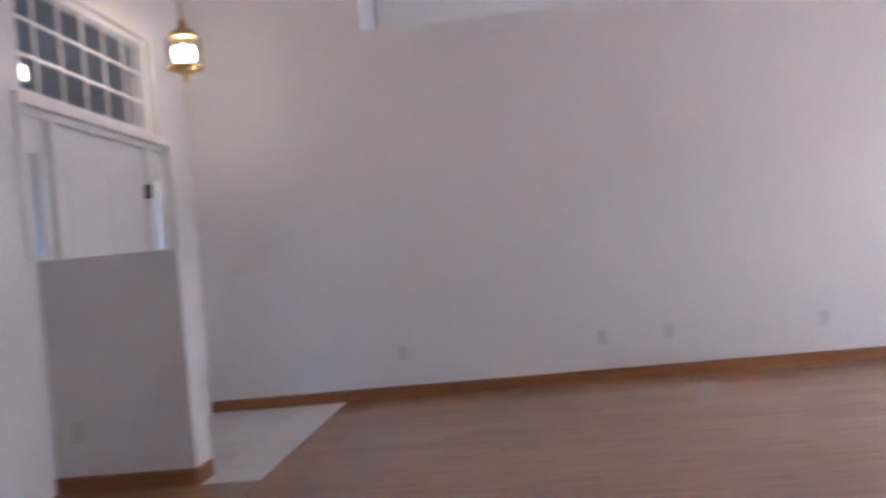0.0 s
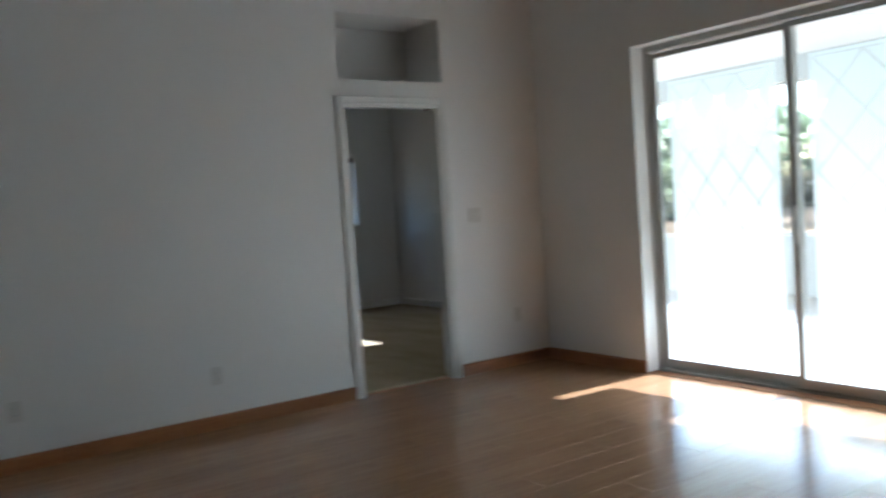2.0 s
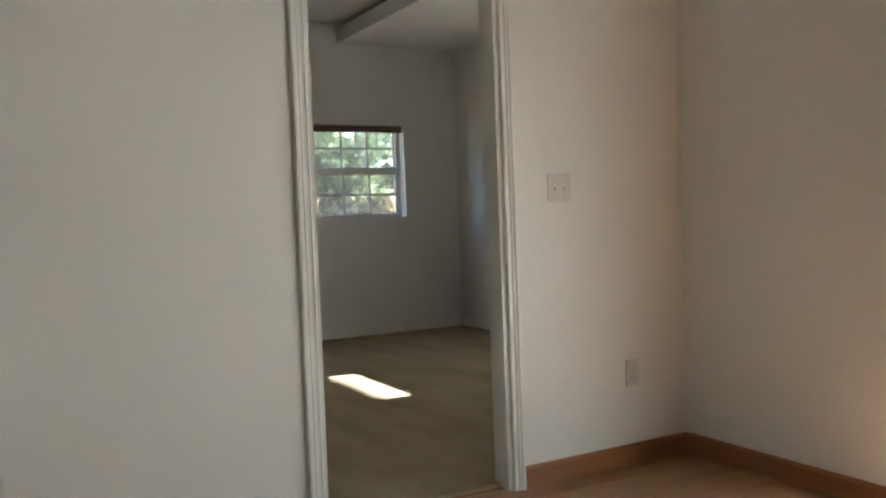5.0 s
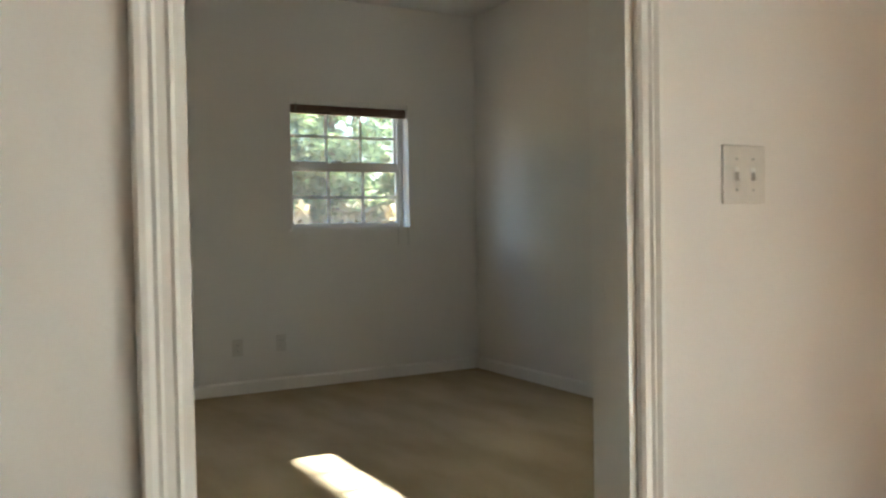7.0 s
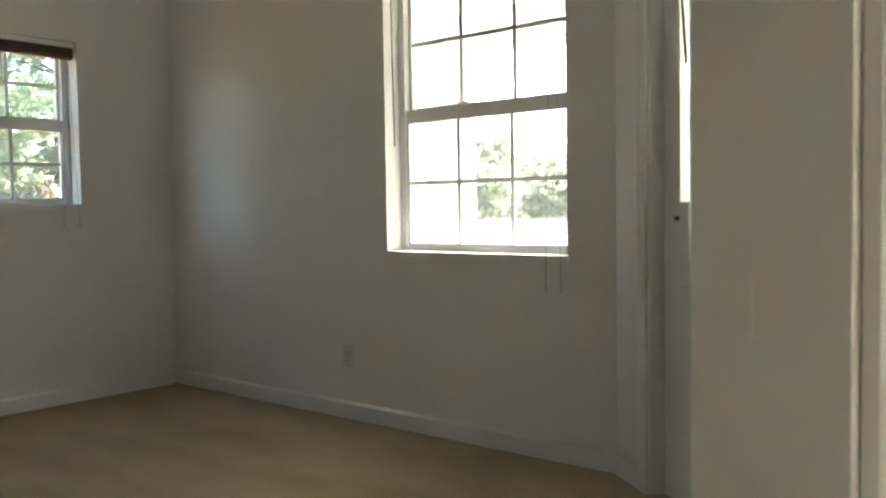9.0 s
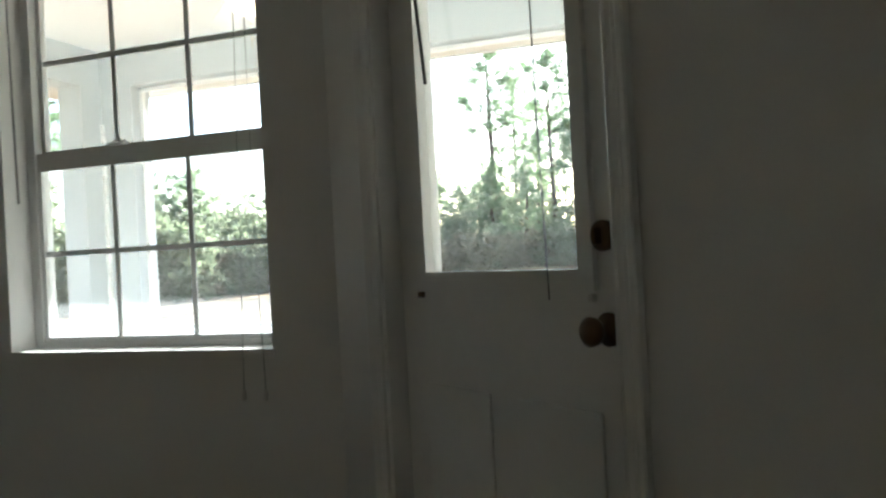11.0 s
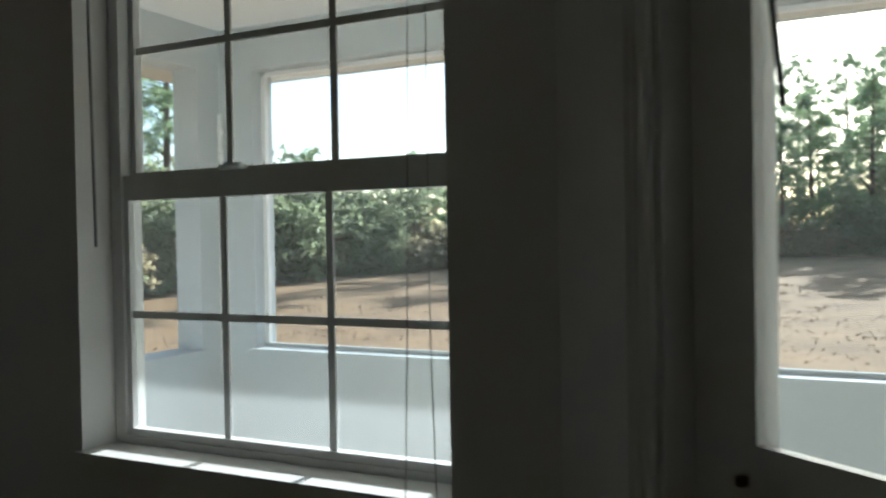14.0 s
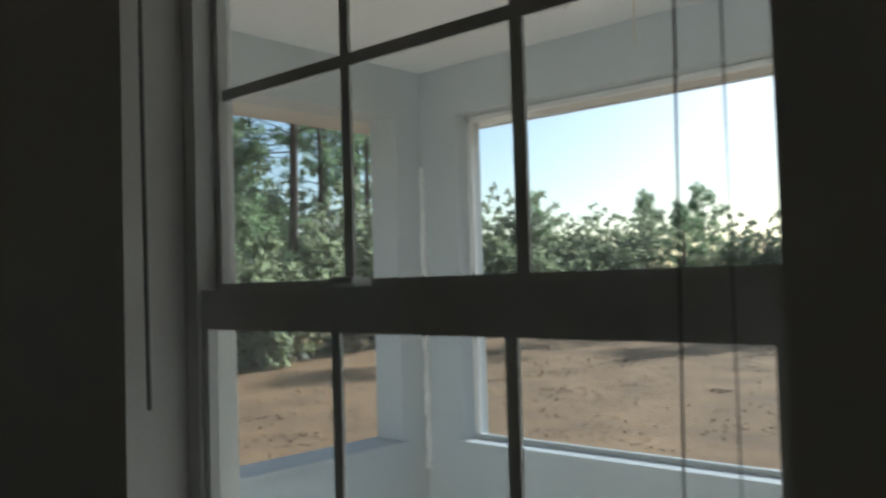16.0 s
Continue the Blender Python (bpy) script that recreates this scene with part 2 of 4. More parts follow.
# long wall between living room and bedroom, with doorway, opening above it and open ledge along the top
x0 = XF - 0.2
structure(part("wall_long", wall_mesh(2.40 - x0, 0.10, HS, [(DOOR[0] - x0, 0, DOOR[2] - x0, DOOR[3]), (NICHE[0] - x0, NICHE[1], NICHE[2] - x0, NICHE[3])]), PAINT, m=pose(x0, 0, 0)), "cream painted wall with a doorway and an opening above it", "wall")
structure(part("wall_long_upper_foyer", blocks((x0, 0, HS, -4.28, 0.10, HL)), PAINT), "cream painted upper wall above the foyer", "wall")
structure(part("wall_long_upper_corner", blocks((1.70, 0, HS, 2.02, 0.10, HL)), PAINT), "cream painted upper wall corner", "wall")
structure(part("wall_ledge_back", blocks((-4.4, 0.9, HS, 1.82, 1.0, HL)), PAINT), "painted wall behind the high ledge", "wall")
structure(part("wall_ledge_end_foyer", blocks((-4.4, 0.10, HS, -4.28, 0.9, HL)), PAINT), "painted end of the high ledge", "wall")
structure(part("wall_ledge_end_back", blocks((1.70, 0.10, HS, 1.82, 0.9, HL)), PAINT), "painted end of the high ledge", "wall")
structure(part("wall_niche", blocks((NICHE[0] - 0.04, 0.46, NICHE[1] - 0.04, NICHE[2] + 0.04, 0.5, NICHE[3] + 0.04), (NICHE[0] - 0.04, 0.101, NICHE[1] - 0.04, NICHE[0], 0.46, NICHE[3] + 0.04), (NICHE[2], 0.101, NICHE[1] - 0.04, NICHE[2] + 0.04, 0.46, NICHE[3] + 0.04), (NICHE[0], 0.101, NICHE[1] - 0.04, NICHE[2], 0.46, NICHE[1]), (NICHE[0], 0.101, NICHE[3], NICHE[2], 0.46, NICHE[3] + 0.04)), PAINT), "painted display niche above the doorway", "niche")
# living back wall with the sliding door
SL0, SL1, SLH = -1.035, -4.62, 2.325
structure(part("wall_living_back", wall_mesh(-YS, 0.2, HL, [(-SL0, 0, -SL1, SLH)]), PAINT, m=along(XB, 0, XB, YS) @ pose(0, 0, 0)), "cream painted wall around the sliding glass doors", "wall")
# foyer front wall with door and transom window
FY, FW, PONY = -0.44, 1.93, (-2.317, -2.107, 1.235)   # entry door unit: start, width; half wall: faces and height
structure(part("wall_foyer_front", wall_mesh(2.1, 0.2, HL, [(-FY, 0, 2.1, 2.075), (0.56, 2.145, 2.1, 2.845)]), PAINT, m=along(XF, 0, XF, -2.1) @ pose(0, -0.2, 0)), "white painted front wall with entry door and high window", "wall")
structure(part("wall_living_front", wall_mesh(6.9, 0.2, HL, [(0, PONY[2] + 0.005, FW - FY - 2.1, 2.075), (0, 2.145, 0.23, 2.845)]), PAINT, m=along(XF, -2.1, XF, -9.0) @ pose(0, -0.2, 0)), "white painted living room front wall beside the entry door", "wall")
structure(part("wall_living_side", blocks((-6.3, YS - 0.2, 0, 2.02, YS, HL)), PAINT), "cream painted living room wall", "wall")
structure(part("wall_pony", blocks((XF + 0.001, PONY[0], 0, -5.0, PONY[1], PONY[2]), bevel=0.006), PAINT), "low painted half wall beside the foyer", "half wall")
structure(part("ceiling_living", blocks((-6.3, YS - 0.2, HL, 2.02, 1.0, HL + 0.15)), CEIL), "white textured living room ceiling", "ceiling")
# bedroom
structure(part("wall_bedroom_far", wall_mesh(4.84, 0.2, HB, [(3.0, 1.105, 3.905, 2.01)]), PAINT, m=pose(-1.24, YB, 0)), "beige painted bedroom wall with a small window", "wall")
W1 = (1.76, 1.105, 2.665, 2.01)
W2 = (2.655, 0.852, 1.66, 2.207)
structure(part("wall_bedroom_back", wall_mesh(YB - 1.43, 0.2, HB, [(YB - W2[0], W2[1], YB - W2[2], W2[3])]), PAINT, m=along(XW, YB, XW, 1.43)), "beige painted bedroom wall with a window to the porch", "wall")
structure(part("wall_bedroom_side", blocks((-1.24, 0.10, 0, -1.12, YB, HB)), PAINT), "beige painted bedroom wall", "wall")
structure(part("ceiling_bedroom", blocks((-1.24, 0.10, HB, 3.44, YB + 0.2, HB + 0.004)), CEIL), "white bedroom ceiling", "ceiling")
# angled wall with the porch door
AX0, AY0, AX1, AY1 = XW, 1.44, 2.284, 0.125
AL = math.hypot(AX1 - AX0, AY1 - AY0)
ANG = along(AX0, AY0, AX1, AY1)
PD0, PD1, PDH = 0.241, 1.111, 2.09
structure(part("wall_bedroom_angled", wall_mesh(AL, 0.16, HB, [(PD0, 0, PD1, PDH)]), PAINT, m=ANG), "beige painted angled wall around the porch door", "wall")
# floors
structure(part("floor_base", blocks((-6.3, YS - 0.2, -0.2, 2.02, 0.06, -0.012)), JOINT), "dark floor base under the planks", "floor")
structure(part("floor_carpet", blocks((-1.24, 0.06, -0.2, XW + 0.01, YB + 0.01, 0.018)), CARPET), "beige cut-pile carpet with vacuum marks", "carpet")
# porch
PORCH_GAPS = ((4.45, 0.0), (-0.64, -4.34), (-4.94, -7.54))
structure(part("floor_porch", blocks((XB + 0.2, -8.0, -0.25, XP + 0.2, YP + 0.2, -0.03)), CONCRETE), "pale concrete porch floor", "porch floor")
structure(part("wall_porch_front", wall_mesh(YP + 0.2 + 8, 0.2, HP, [(YP + 0.2 - ya, 0.68, YP + 0.2 - yb, 2.475) for ya, yb in PORCH_GAPS]), STUCCO, m=along(XP, YP + 0.2, XP, -8.0, -0.03)), "white stucco porch half wall with wide openings", "porch wall")
structure(part("wall_porch_end", wall_mesh(XP - XW - 0.2, 0.2, HP, [(0.45, 0.68, XP - XW - 0.2 - 0.20, 2.475)]), STUCCO, m=pose(XW + 0.2, YP, -0.03)), "white stucco porch end wall with an opening", "porch wall")
structure(part("wall_porch_far_end", blocks((XB + 0.2, -8.2, -0.03, XP, -8.0, HP)), STUCCO), "white stucco porch end wall", "porch wall")
structure(part("ceiling_porch", blocks((XB + 0.2, -8.2, HP - 0.03, XP + 0.2, YP + 0.2, HP + 0.1)), CEIL), "white porch ceiling", "ceiling")
structure(part("soffit_front", blocks((XP + 0.2, -8.6, 2.47, XP + 0.29, YP + 0.6, 2.50), (XP + 0.29, -8.6, 2.46, XP + 0.32, YP + 0.6, 2.64)), SOFFIT), "cream vented eave soffit", "soffit")
structure(part("soffit_end", blocks((XW, YP + 0.2, 2.47, XP + 0.2, YP + 0.6, 2.50)), SOFFIT), "cream eave soffit", "soffit")
structure(part("roof", blocks((-6.6, -9.4, HL + 0.15, XP + 0.32, YP + 0.6, HL + 0.3)), ROOF), "dark shingle roof", "roof")
# extra eave depth, added to cut short the sun patch on the bedroom carpet
structure(part("soffit_bedroom_eave", blocks((XP + 0.321, 0.4, 2.47, XP + 0.50, YP + 0.6, 2.50), (XP + 0.50, 0.4, 2.46, XP + 0.53, YP + 0.6, 2.64)), SOFFIT), "cream eave soffit", "soffit")
# ground
bm = bmesh.new()
R = [2, 5, 9, 14, 20, 27, 36, 60, 150, 900]
rings = []
for r in R:
    rings.append([bm.verts.new((4 + r * math.cos(a), r * math.sin(a), -0.22 + (0.018 * max(0, r - 8) if r < 37 else 0.522))) for a in (2 * math.pi * k / 48 for k in range(48))])
for a, b in zip(rings, rings[1:]):
    for k in range(48):
        bm.faces.new((a[k], a[(k + 1) % 48], b[(k + 1) % 48], b[k]))
bm.faces.new(rings[0])
bmesh.ops.recalc_face_normals(bm, faces=bm.faces[:])
structure(part("ground", bm, LAWN), "dry brown winter lawn rising to the woods", "lawn")


def thing(name, label, category, m=None, group=""):
    """An Empty at a thing's base that carries its parts."""
    ob = new(name)
    ob.empty_display_size = 0.1
    if m is not None:
        ob.matrix_basis = m
    return tagged(ob, label, category, group)


# ---- trims ----
def baseboard(name, length, m, mat, label, h=0.088, t=0.014):
    bm = bmesh.new()
    prof = [(0, 0), (-t, 0), (-t, h - 0.012), (-t * 0.45, h - 0.003), (0, h)]
    a = [bm.verts.new((0, y, z)) for y, z in prof]
    b = [bm.verts.new((length, y, z)) for y, z in prof]
    for i in range(len(prof)):
        j = (i + 1) % len(prof)
        bm.faces.new((a[i], a[j], b[j], b[i]))
    bm.faces.new(a[::-1])
    bm.faces.new(b)
    bmesh.ops.recalc_face_normals(bm, faces=bm.faces[:])
    structure(part(name, bm, mat, m=m), label, "baseboard")


OAK, WHITE = "reddish oak baseboard along the painted wall", "white painted baseboard above the carpet"
baseboard("baseboard", -XF - 0.003, pose(XF, -0.001, 0), WOODTRIM, OAK)
baseboard("baseboard", XB - 0.918, pose(0.915, -0.001, 0), WOODTRIM, OAK)
baseboard("baseboard", 1.015, along(XB - 0.001, -0.015, XB - 0.001, -1.03), WOODTRIM, OAK)
baseboard("baseboard", 4.3, along(XB - 0.001, -4.67, XB - 0.001, -8.97), WOODTRIM, OAK)
baseboard("baseboard", 0.76, pose(XF, PONY[0] - 0.001, 0), WOODTRIM, OAK)
baseboard("baseboard", 0.21, along(-4.999, PONY[0], -4.999, PONY[1]), WOODTRIM, OAK)
baseboard("baseboard", 3.0, pose(-6.1, YS + 0.001, 0, 0, 0, 180) @ pose(-3, 0, 0), WOODTRIM, OAK)
baseboard("baseboard", 4.3, pose(-1.1, YB - 0.001, 0.018), TRIM, WHITE, 0.085)
baseboard("baseboard", YB - 1.45, along(XW - 0.001, YB - 0.015, XW - 0.001, 1.435, 0.018), TRIM, WHITE, 0.085)
baseboard("baseboard", 0.19, ANG @ pose(0.0, -0.001, 0.018), TRIM, WHITE, 0.085)
baseboard("baseboard", 1.1, along(-1.119, 0.13, -1.119, YB, 0.018) @ pose(0.5, 0, 0), TRIM, WHITE, 0.085)


def fluted(length, width, thick, m, name, parent):
    """A length of colonial casing: stepped profile across its width, running along local z."""
    prof = [(0, 0), (0, -thick * 0.55), (width * 0.12, -thick * 0.8), (width * 0.2, -thick * 0.62), (width * 0.42, -thick * 0.62), (width * 0.52, -thick * 0.85),
            (width * 0.62, -thick * 0.7), (width * 0.78, -thick), (width * 0.94, -thick), (width, -thick * 0.8), (width, 0)]
    bm = bmesh.new()
    a = [bm.verts.new((x, y, 0)) for x, y in prof]
    b = [bm.verts.new((x, y, length)) for x, y in prof]
    for i in range(len(prof)):
        j = (i + 1) % len(prof)
        bm.faces.new((a[i], a[j], b[j], b[i]))
    bm.faces.new(a[::-1])
    bm.faces.new(b)
    bmesh.ops.recalc_face_normals(bm, faces=bm.faces[:])
    return part(name, bm, TRIM, parent, m=m)


# bedroom doorway: jamb lining and casing on both sides
dc = structure(thing("door_frame_1", "", ""), "white painted doorway frame with moulded casing, no door hung", "door frame")
CW = 0.055
for face, flip in ((-0.0015, 0), (0.1015, 180)):
    base = pose(0, face, 0) if not flip else pose(0.913, face, 0, 0, 0, 180)
    fluted(2.1, CW, 0.015 if flip else 0.02, base @ pose(CW, 0, 0) @ Matrix.Diagonal((-1, 1, 1, 1)), "casing", dc)
    fluted(2.1, CW, 0.015 if flip else 0.02, base @ pose(0.913 - CW, 0, 0), "casing", dc)
    fluted(0.913 - 2 * CW, CW, 0.0145 if flip else 0.0195, base @ pose(CW, 0, 2.1 - CW) @ Matrix(((0, 0, 1, 0), (0, 1, 0, 0), (1, 0, 0, 0), (0, 0, 0, 1))), "casing", dc)
part("jamb", blocks((DOOR[0] + 0.0005, -0.0005, 0, DOOR[0] + 0.018, 0.1005, 2.044)), TRIM, dc)
jr = part("jamb", blocks((DOOR[2] - 0.018, -0.0005, 0, DOOR[2] - 0.0005, 0.1005, 2.044)), TRIM, dc)
part("strike_plate", blocks((DOOR[2] - 0.020, 0.06, 0.975, DOOR[2] - 0.0175, 0.078, 1.01)), TRIM, dc)
part("jamb_head", blocks((DOOR[0] + 0.018, -0.0005, 2.026, DOOR[2] - 0.018, 0.1005, 2.044)), TRIM, dc)
part("latch_catch", blocks((DOOR[2] - 0.07, 0.05, 2.012, DOOR[2] - 0.025, 0.075, 2.026), bevel=0.003), BRONZE, dc, "dark catch under the head of the frame")
structure(part("threshold", blocks((DOOR[0] + 0.018, 0.045, -0.01, DOOR[2] - 0.018, 0.075, 0.008), bevel=0.002), WOODTRIM), "wooden strip between planks and carpet", "threshold")


# ---- outlets and switches ----
def outlet(m, label="white duplex wall outlet above the baseboard"):
    """Faces local -y, centred on its pose."""
    o = thing("wall_outlet", label, "outlet", m, "wall outlets")
    part("cover_plate", blocks((-0.035, -0.006, -0.057, 0.035, 0.0, 0.057), bevel=0.0025), PLASTIC, o)
    for dz in (-0.02, 0.02):
        s = part("socket", lathe([(0.0165, 0), (0.0165, 0.003), (0.015, 0.0038)], 16, pose(0, -0.0055, dz, 90, 0, 0)), PLASTIC, o)
        for dx in (-0.006, 0.006):
            part("slot", blocks((dx - 0.001, -0.0102, dz - 0.004, dx + 0.001, -0.009, dz + 0.004)), SLOT, s)
    part("screw", lathe([(0.003, 0), (0.0025, 0.0012)], 8, pose(0, -0.006, 0, 90, 0, 0)), ALU, o)
    return o


first = outlet(pose(-4.187, 0, 0.345))
for x in (-2.645, -2.134, -0.985):
    copy_thing(first, pose(x, 0, 0.335))
copy_thing(first, pose(1.50, 0, 0.40))
copy_thing(first, pose(-5.62, PONY[0], 0.32))
copy_thing(first, pose(1.36, YB, 0.33))
copy_thing(first, pose(1.66, YB, 0.34))
copy_thing(first, pose(XW, 2.936, 0.33, 0, 0, -90))


sw = thing("light_switch", "white double toggle light switch on the cream wall", "light switch", pose(1.135, 0, 1.213))
part("cover_plate", blocks((-0.058, -0.006, -0.057, 0.058, 0, 0.057), bevel=0.0025), PLASTIC, sw)
for dx in (-0.023, 0.023):
    part("toggle", blocks((dx - 0.005, -0.016, -0.012, dx + 0.005, -0.006, 0.004), bevel=0.002), PLASTIC, sw)
    for dz in (-0.03, 0.03):
        part("screw", lathe([(0.0032, 0), (0.0025, 0.0015)], 8, pose(dx, -0.006, dz, 90, 0, 0)), ALU, sw)
    part("toggle_slot", blocks((dx - 0.0065, -0.0068, -0.014, dx + 0.0065, -0.0058, 0.014)), VINYL, sw)


# ---- windows ----
def hung_window(name, w, h, m, rail, label):
    """Single-hung window in an opening w by h; local x across, y outwards, z up from the opening's sill."""
    win = structure(thing(name, "", "", m), label, "window")
    f, y0, y1 = 0.035, 0.105, 0.17
    part("window_frame", blocks((0.001, y0, 0.012, f, y1, h - 0.001), (w - f, y0, 0.012, w - 0.001, y1, h - 0.001), (f, y0, h - f, w - f, y1, h - 0.001), (f, y0, 0.012, w - f, y1, 0.03)), VINYL, win)
    part("window_sill", blocks((-0.012, -0.014, -0.012, w + 0.012, 0.0, 0.012), (0.002, 0.0, 0.0, w - 0.002, 0.105, 0.012)), TRIM, win, "white stone sill")
    for kind, z0, z1, ya in (("lower_sash", 0.03, rail + 0.005, y0 + 0.008), ("upper_sash", rail - 0.035, h - f, y0 + 0.036)):
        yb, s = ya + 0.026, 0.03
        low = 0.018 if kind == "lower_sash" else 0.05
        top = 0.062 if kind == "lower_sash" else 0.02
        sash = part(kind, blocks((f, ya, z0, f + s * 0.5, yb, z1), (w - f - s * 0.5, ya, z0, w - f, yb, z1), (f + s * 0.5, ya, z0, w - f - s * 0.5, yb, z0 + low), (f + s * 0.5, ya, z1 - top, w - f - s * 0.5, yb, z1)), VINYL, win)
        gx0, gx1, gz0, gz1 = f + s * 0.5, w - f - s * 0.5, z0 + low, z1 - top
        for k in (1, 2):
            x = gx0 + (gx1 - gx0) * k / 3
            part("muntin", blocks((x - 0.009, ya + 0.007, gz0, x + 0.009, ya + 0.012, gz1)), VINYL, sash)
        zc = (gz0 + gz1) / 2
        part("muntin", blocks((gx0, ya + 0.0065, zc - 0.009, gx1, ya + 0.0125, zc + 0.009)), VINYL, sash)
        glazed(part("pane", blocks((gx0 - 0.004, ya + 0.0145, gz0 - 0.004, gx1 + 0.004, ya + 0.0175, gz1 + 0.004)), GLASS, sash))
    part("latch", blocks((w * 0.36, y0 - 0.012, rail + 0.005, w * 0.36 + 0.06, y0 + 0.02, rail + 0.016), (w * 0.36 + 0.03, y0 - 0.028, rail + 0.008, w * 0.36 + 0.075, y0 - 0.012, rail + 0.018), bevel=0.003), VINYL, win, "sash latch on the meeting rail")
    return win


hung_window("window_1", W1[2] - W1[0], W1[3] - W1[1], pose(W1[0], YB, W1[1]), 0.475, "white single-hung window with muntins and a raised blind")
hung_window("window_2", W2[0] - W2[2], W2[3] - W2[1], along(XW, W2[0], XW, W2[2], W2[1]), 0.675, "white single-hung window with muntins facing the porch")


def blind(w, m, label, wand, cords, drop):
    """A raised blind: headrail, stacked slats and bottom rail, hanging in the top of an opening; z=0 is the opening's head."""
    b = thing("window_blind", label, "blind", m, "raised blinds")
    part("headrail", blocks((0.006, 0.012, -0.03, w - 0.006, 0.062, -0.001), bevel=0.002), VINYL, b)
    for k in range(9):
        part("slat", blocks((0.012, 0.014, -0.037 - k * 0.0048, w - 0.012, 0.060, -0.0335 - k * 0.0048)), BLIND, b)
    part("bottom_rail", blocks((0.012, 0.014, -0.094, w - 0.012, 0.060, -0.079), bevel=0.003), BLIND, b)
    part("tilt_wand", rod([(0.045, 0.009, -0.02), (0.043, 0.01, -0.3), (0.052, 0.010, -wand)], 0.0035), CORD, b)
    for i, x in enumerate(cords):
        bow = 0.01 * (1 if i else -1)
        end = (x + 2.2 * bow, -0.02, -drop)
        c = part("cord", rod([(x, 0.008, -0.03), (x + bow * 0.4, -0.005, -0.4), (x + bow, -0.018, -drop * 0.7), end], 0.0012, 6), CORD, b)
        part("tassel", lathe([(0.003, 0.0), (0.006, -0.012), (0.007, -0.03), (0.004, -0.034)], 10, pose(*end)), PLASTIC, c)
    return b


blind(W1[2] - W1[0], pose(W1[0], YB, W1[3]), "brown slatted window blind pulled all the way up", 0.45, (0.82, 0.86), 0.99)
blind(W2[0] - W2[2], along(XW, W2[0], XW, W2[2], W2[3]), "brown slatted window blind with long cords, pulled up", 0.85, (0.925, 0.955), 1.46)

# ---- porch door in the angled wall ----
pdr = structure(thing("door_1", "", "", ANG), "white half-glass porch door with bronze knob and deadbolt", "door")
D0, D1 = PD0 + 0.03, PD1 - 0.03
part("jamb", blocks((PD0 + 0.001, -0.001, 0, D0 - 0.003, 0.159, PDH - 0.001), (D1 + 0.003, -0.001, 0, PD1 - 0.001, 0.159, PDH - 0.001), (D0 - 0.003, -0.001, PDH - 0.03, D1 + 0.003, 0.159, PDH - 0.001)), TRIM, pdr)
for xa, sgn in ((PD0 + 0.012, -1), (PD1 - 0.012, 1)):
    fluted(PDH + 0.05, 0.058, 0.02, pose(xa, -0.0015, 0) @ Matrix.Diagonal((sgn, 1, 1, 1)), "casing", pdr)
fluted(PD1 - PD0 - 0.024, 0.058, 0.0195, pose(PD0 + 0.012, -0.0015, PDH - 0.008) @ Matrix(((0, 0, 1, 0), (0, 1, 0, 0), (1, 0, 0, 0), (0, 0, 0, 1))), "casing", pdr)
G0, G1, GZ0, GZ1 = (D0 + D1) / 2 - 0.285, (D0 + D1) / 2 + 0.285, 1.06, 1.95
dy0, dy1 = 0.055, 0.10
leaf = part("door_leaf", wall_mesh(D1 - D0, dy1 - dy0, PDH - 0.045, [(G0 - D0, GZ0 - 0.012, G1 - D0, GZ1 - 0.012)]), TRIM, pdr, m=pose(D0, dy0, 0.012))
for xa in (0.10, 0.455):
    part("raised_panel", blocks((xa, -0.007, 0.22, xa + 0.26, 0.002, 0.78), bevel=0.006), TRIM, leaf)
lite = part("glass_frame", blocks((G0 - 0.03, dy0 - 0.013, GZ0 - 0.03, G0 + 0.012, dy0 + 0.001, GZ1 + 0.03), (G1 - 0.012, dy0 - 0.013, GZ0 - 0.03, G1 + 0.03, dy0 + 0.001, GZ1 + 0.03),
                          (G0 + 0.012, dy0 - 0.013, GZ0 - 0.03, G1 - 0.012, dy0 + 0.001, GZ0 + 0.012), (G0 + 0.012, dy0 - 0.013, GZ1 - 0.012, G1 - 0.012, dy0 + 0.001, GZ1 + 0.03)), TRIM, pdr)
glazed(part("pane", blocks((G0, dy0 + 0.02, GZ0, G1, dy0 + 0.024, GZ1)), GLASS, pdr))
KX = D1 - 0.065
for z, rr, name in ((0.955, 0.027, "door_knob"), (1.135, 0.022, "deadbolt")):
    k = part(name, lathe([(0.033, 0), (0.033, 0.006), (0.012, 0.01), (0.011, 0.03), (rr, 0.042), (rr + 0.002, 0.055), (rr * 0.7, 0.064)] if name == "door_knob" else [(0.03, 0), (0.03, 0.012), (0.022, 0.016)], 20, pose(KX, dy0, z, 90, 0, 0)), BRONZE, pdr, "dark bronze knob" if name == "door_knob" else "dark bronze deadbolt", smooth=True)
    if name == "deadbolt":
        part("thumb_turn", blocks((KX - 0.005, dy0 - 0.034, z - 0.016, KX + 0.005, dy0 - 0.014, z + 0.016), bevel=0.003), BRONZE, k)
part("blind_wand", rod([(G0 + 0.03, dy0 - 0.02, 1.98), (G0 + 0.035, dy0 - 0.022, 1.82), (G0 + 0.075, dy0 - 0.026, 1.53)], 0.0045), SLOT, pdr, "dark tilt wand")
part("blind_cord", rod([(G1 - 0.115, dy0 - 0.016, 1.97), (G1 - 0.105, dy0 - 0.017, 1.4), (G1 - 0.095, dy0 - 0.018, 1.01)], 0.0018, 6), CORD, pdr)
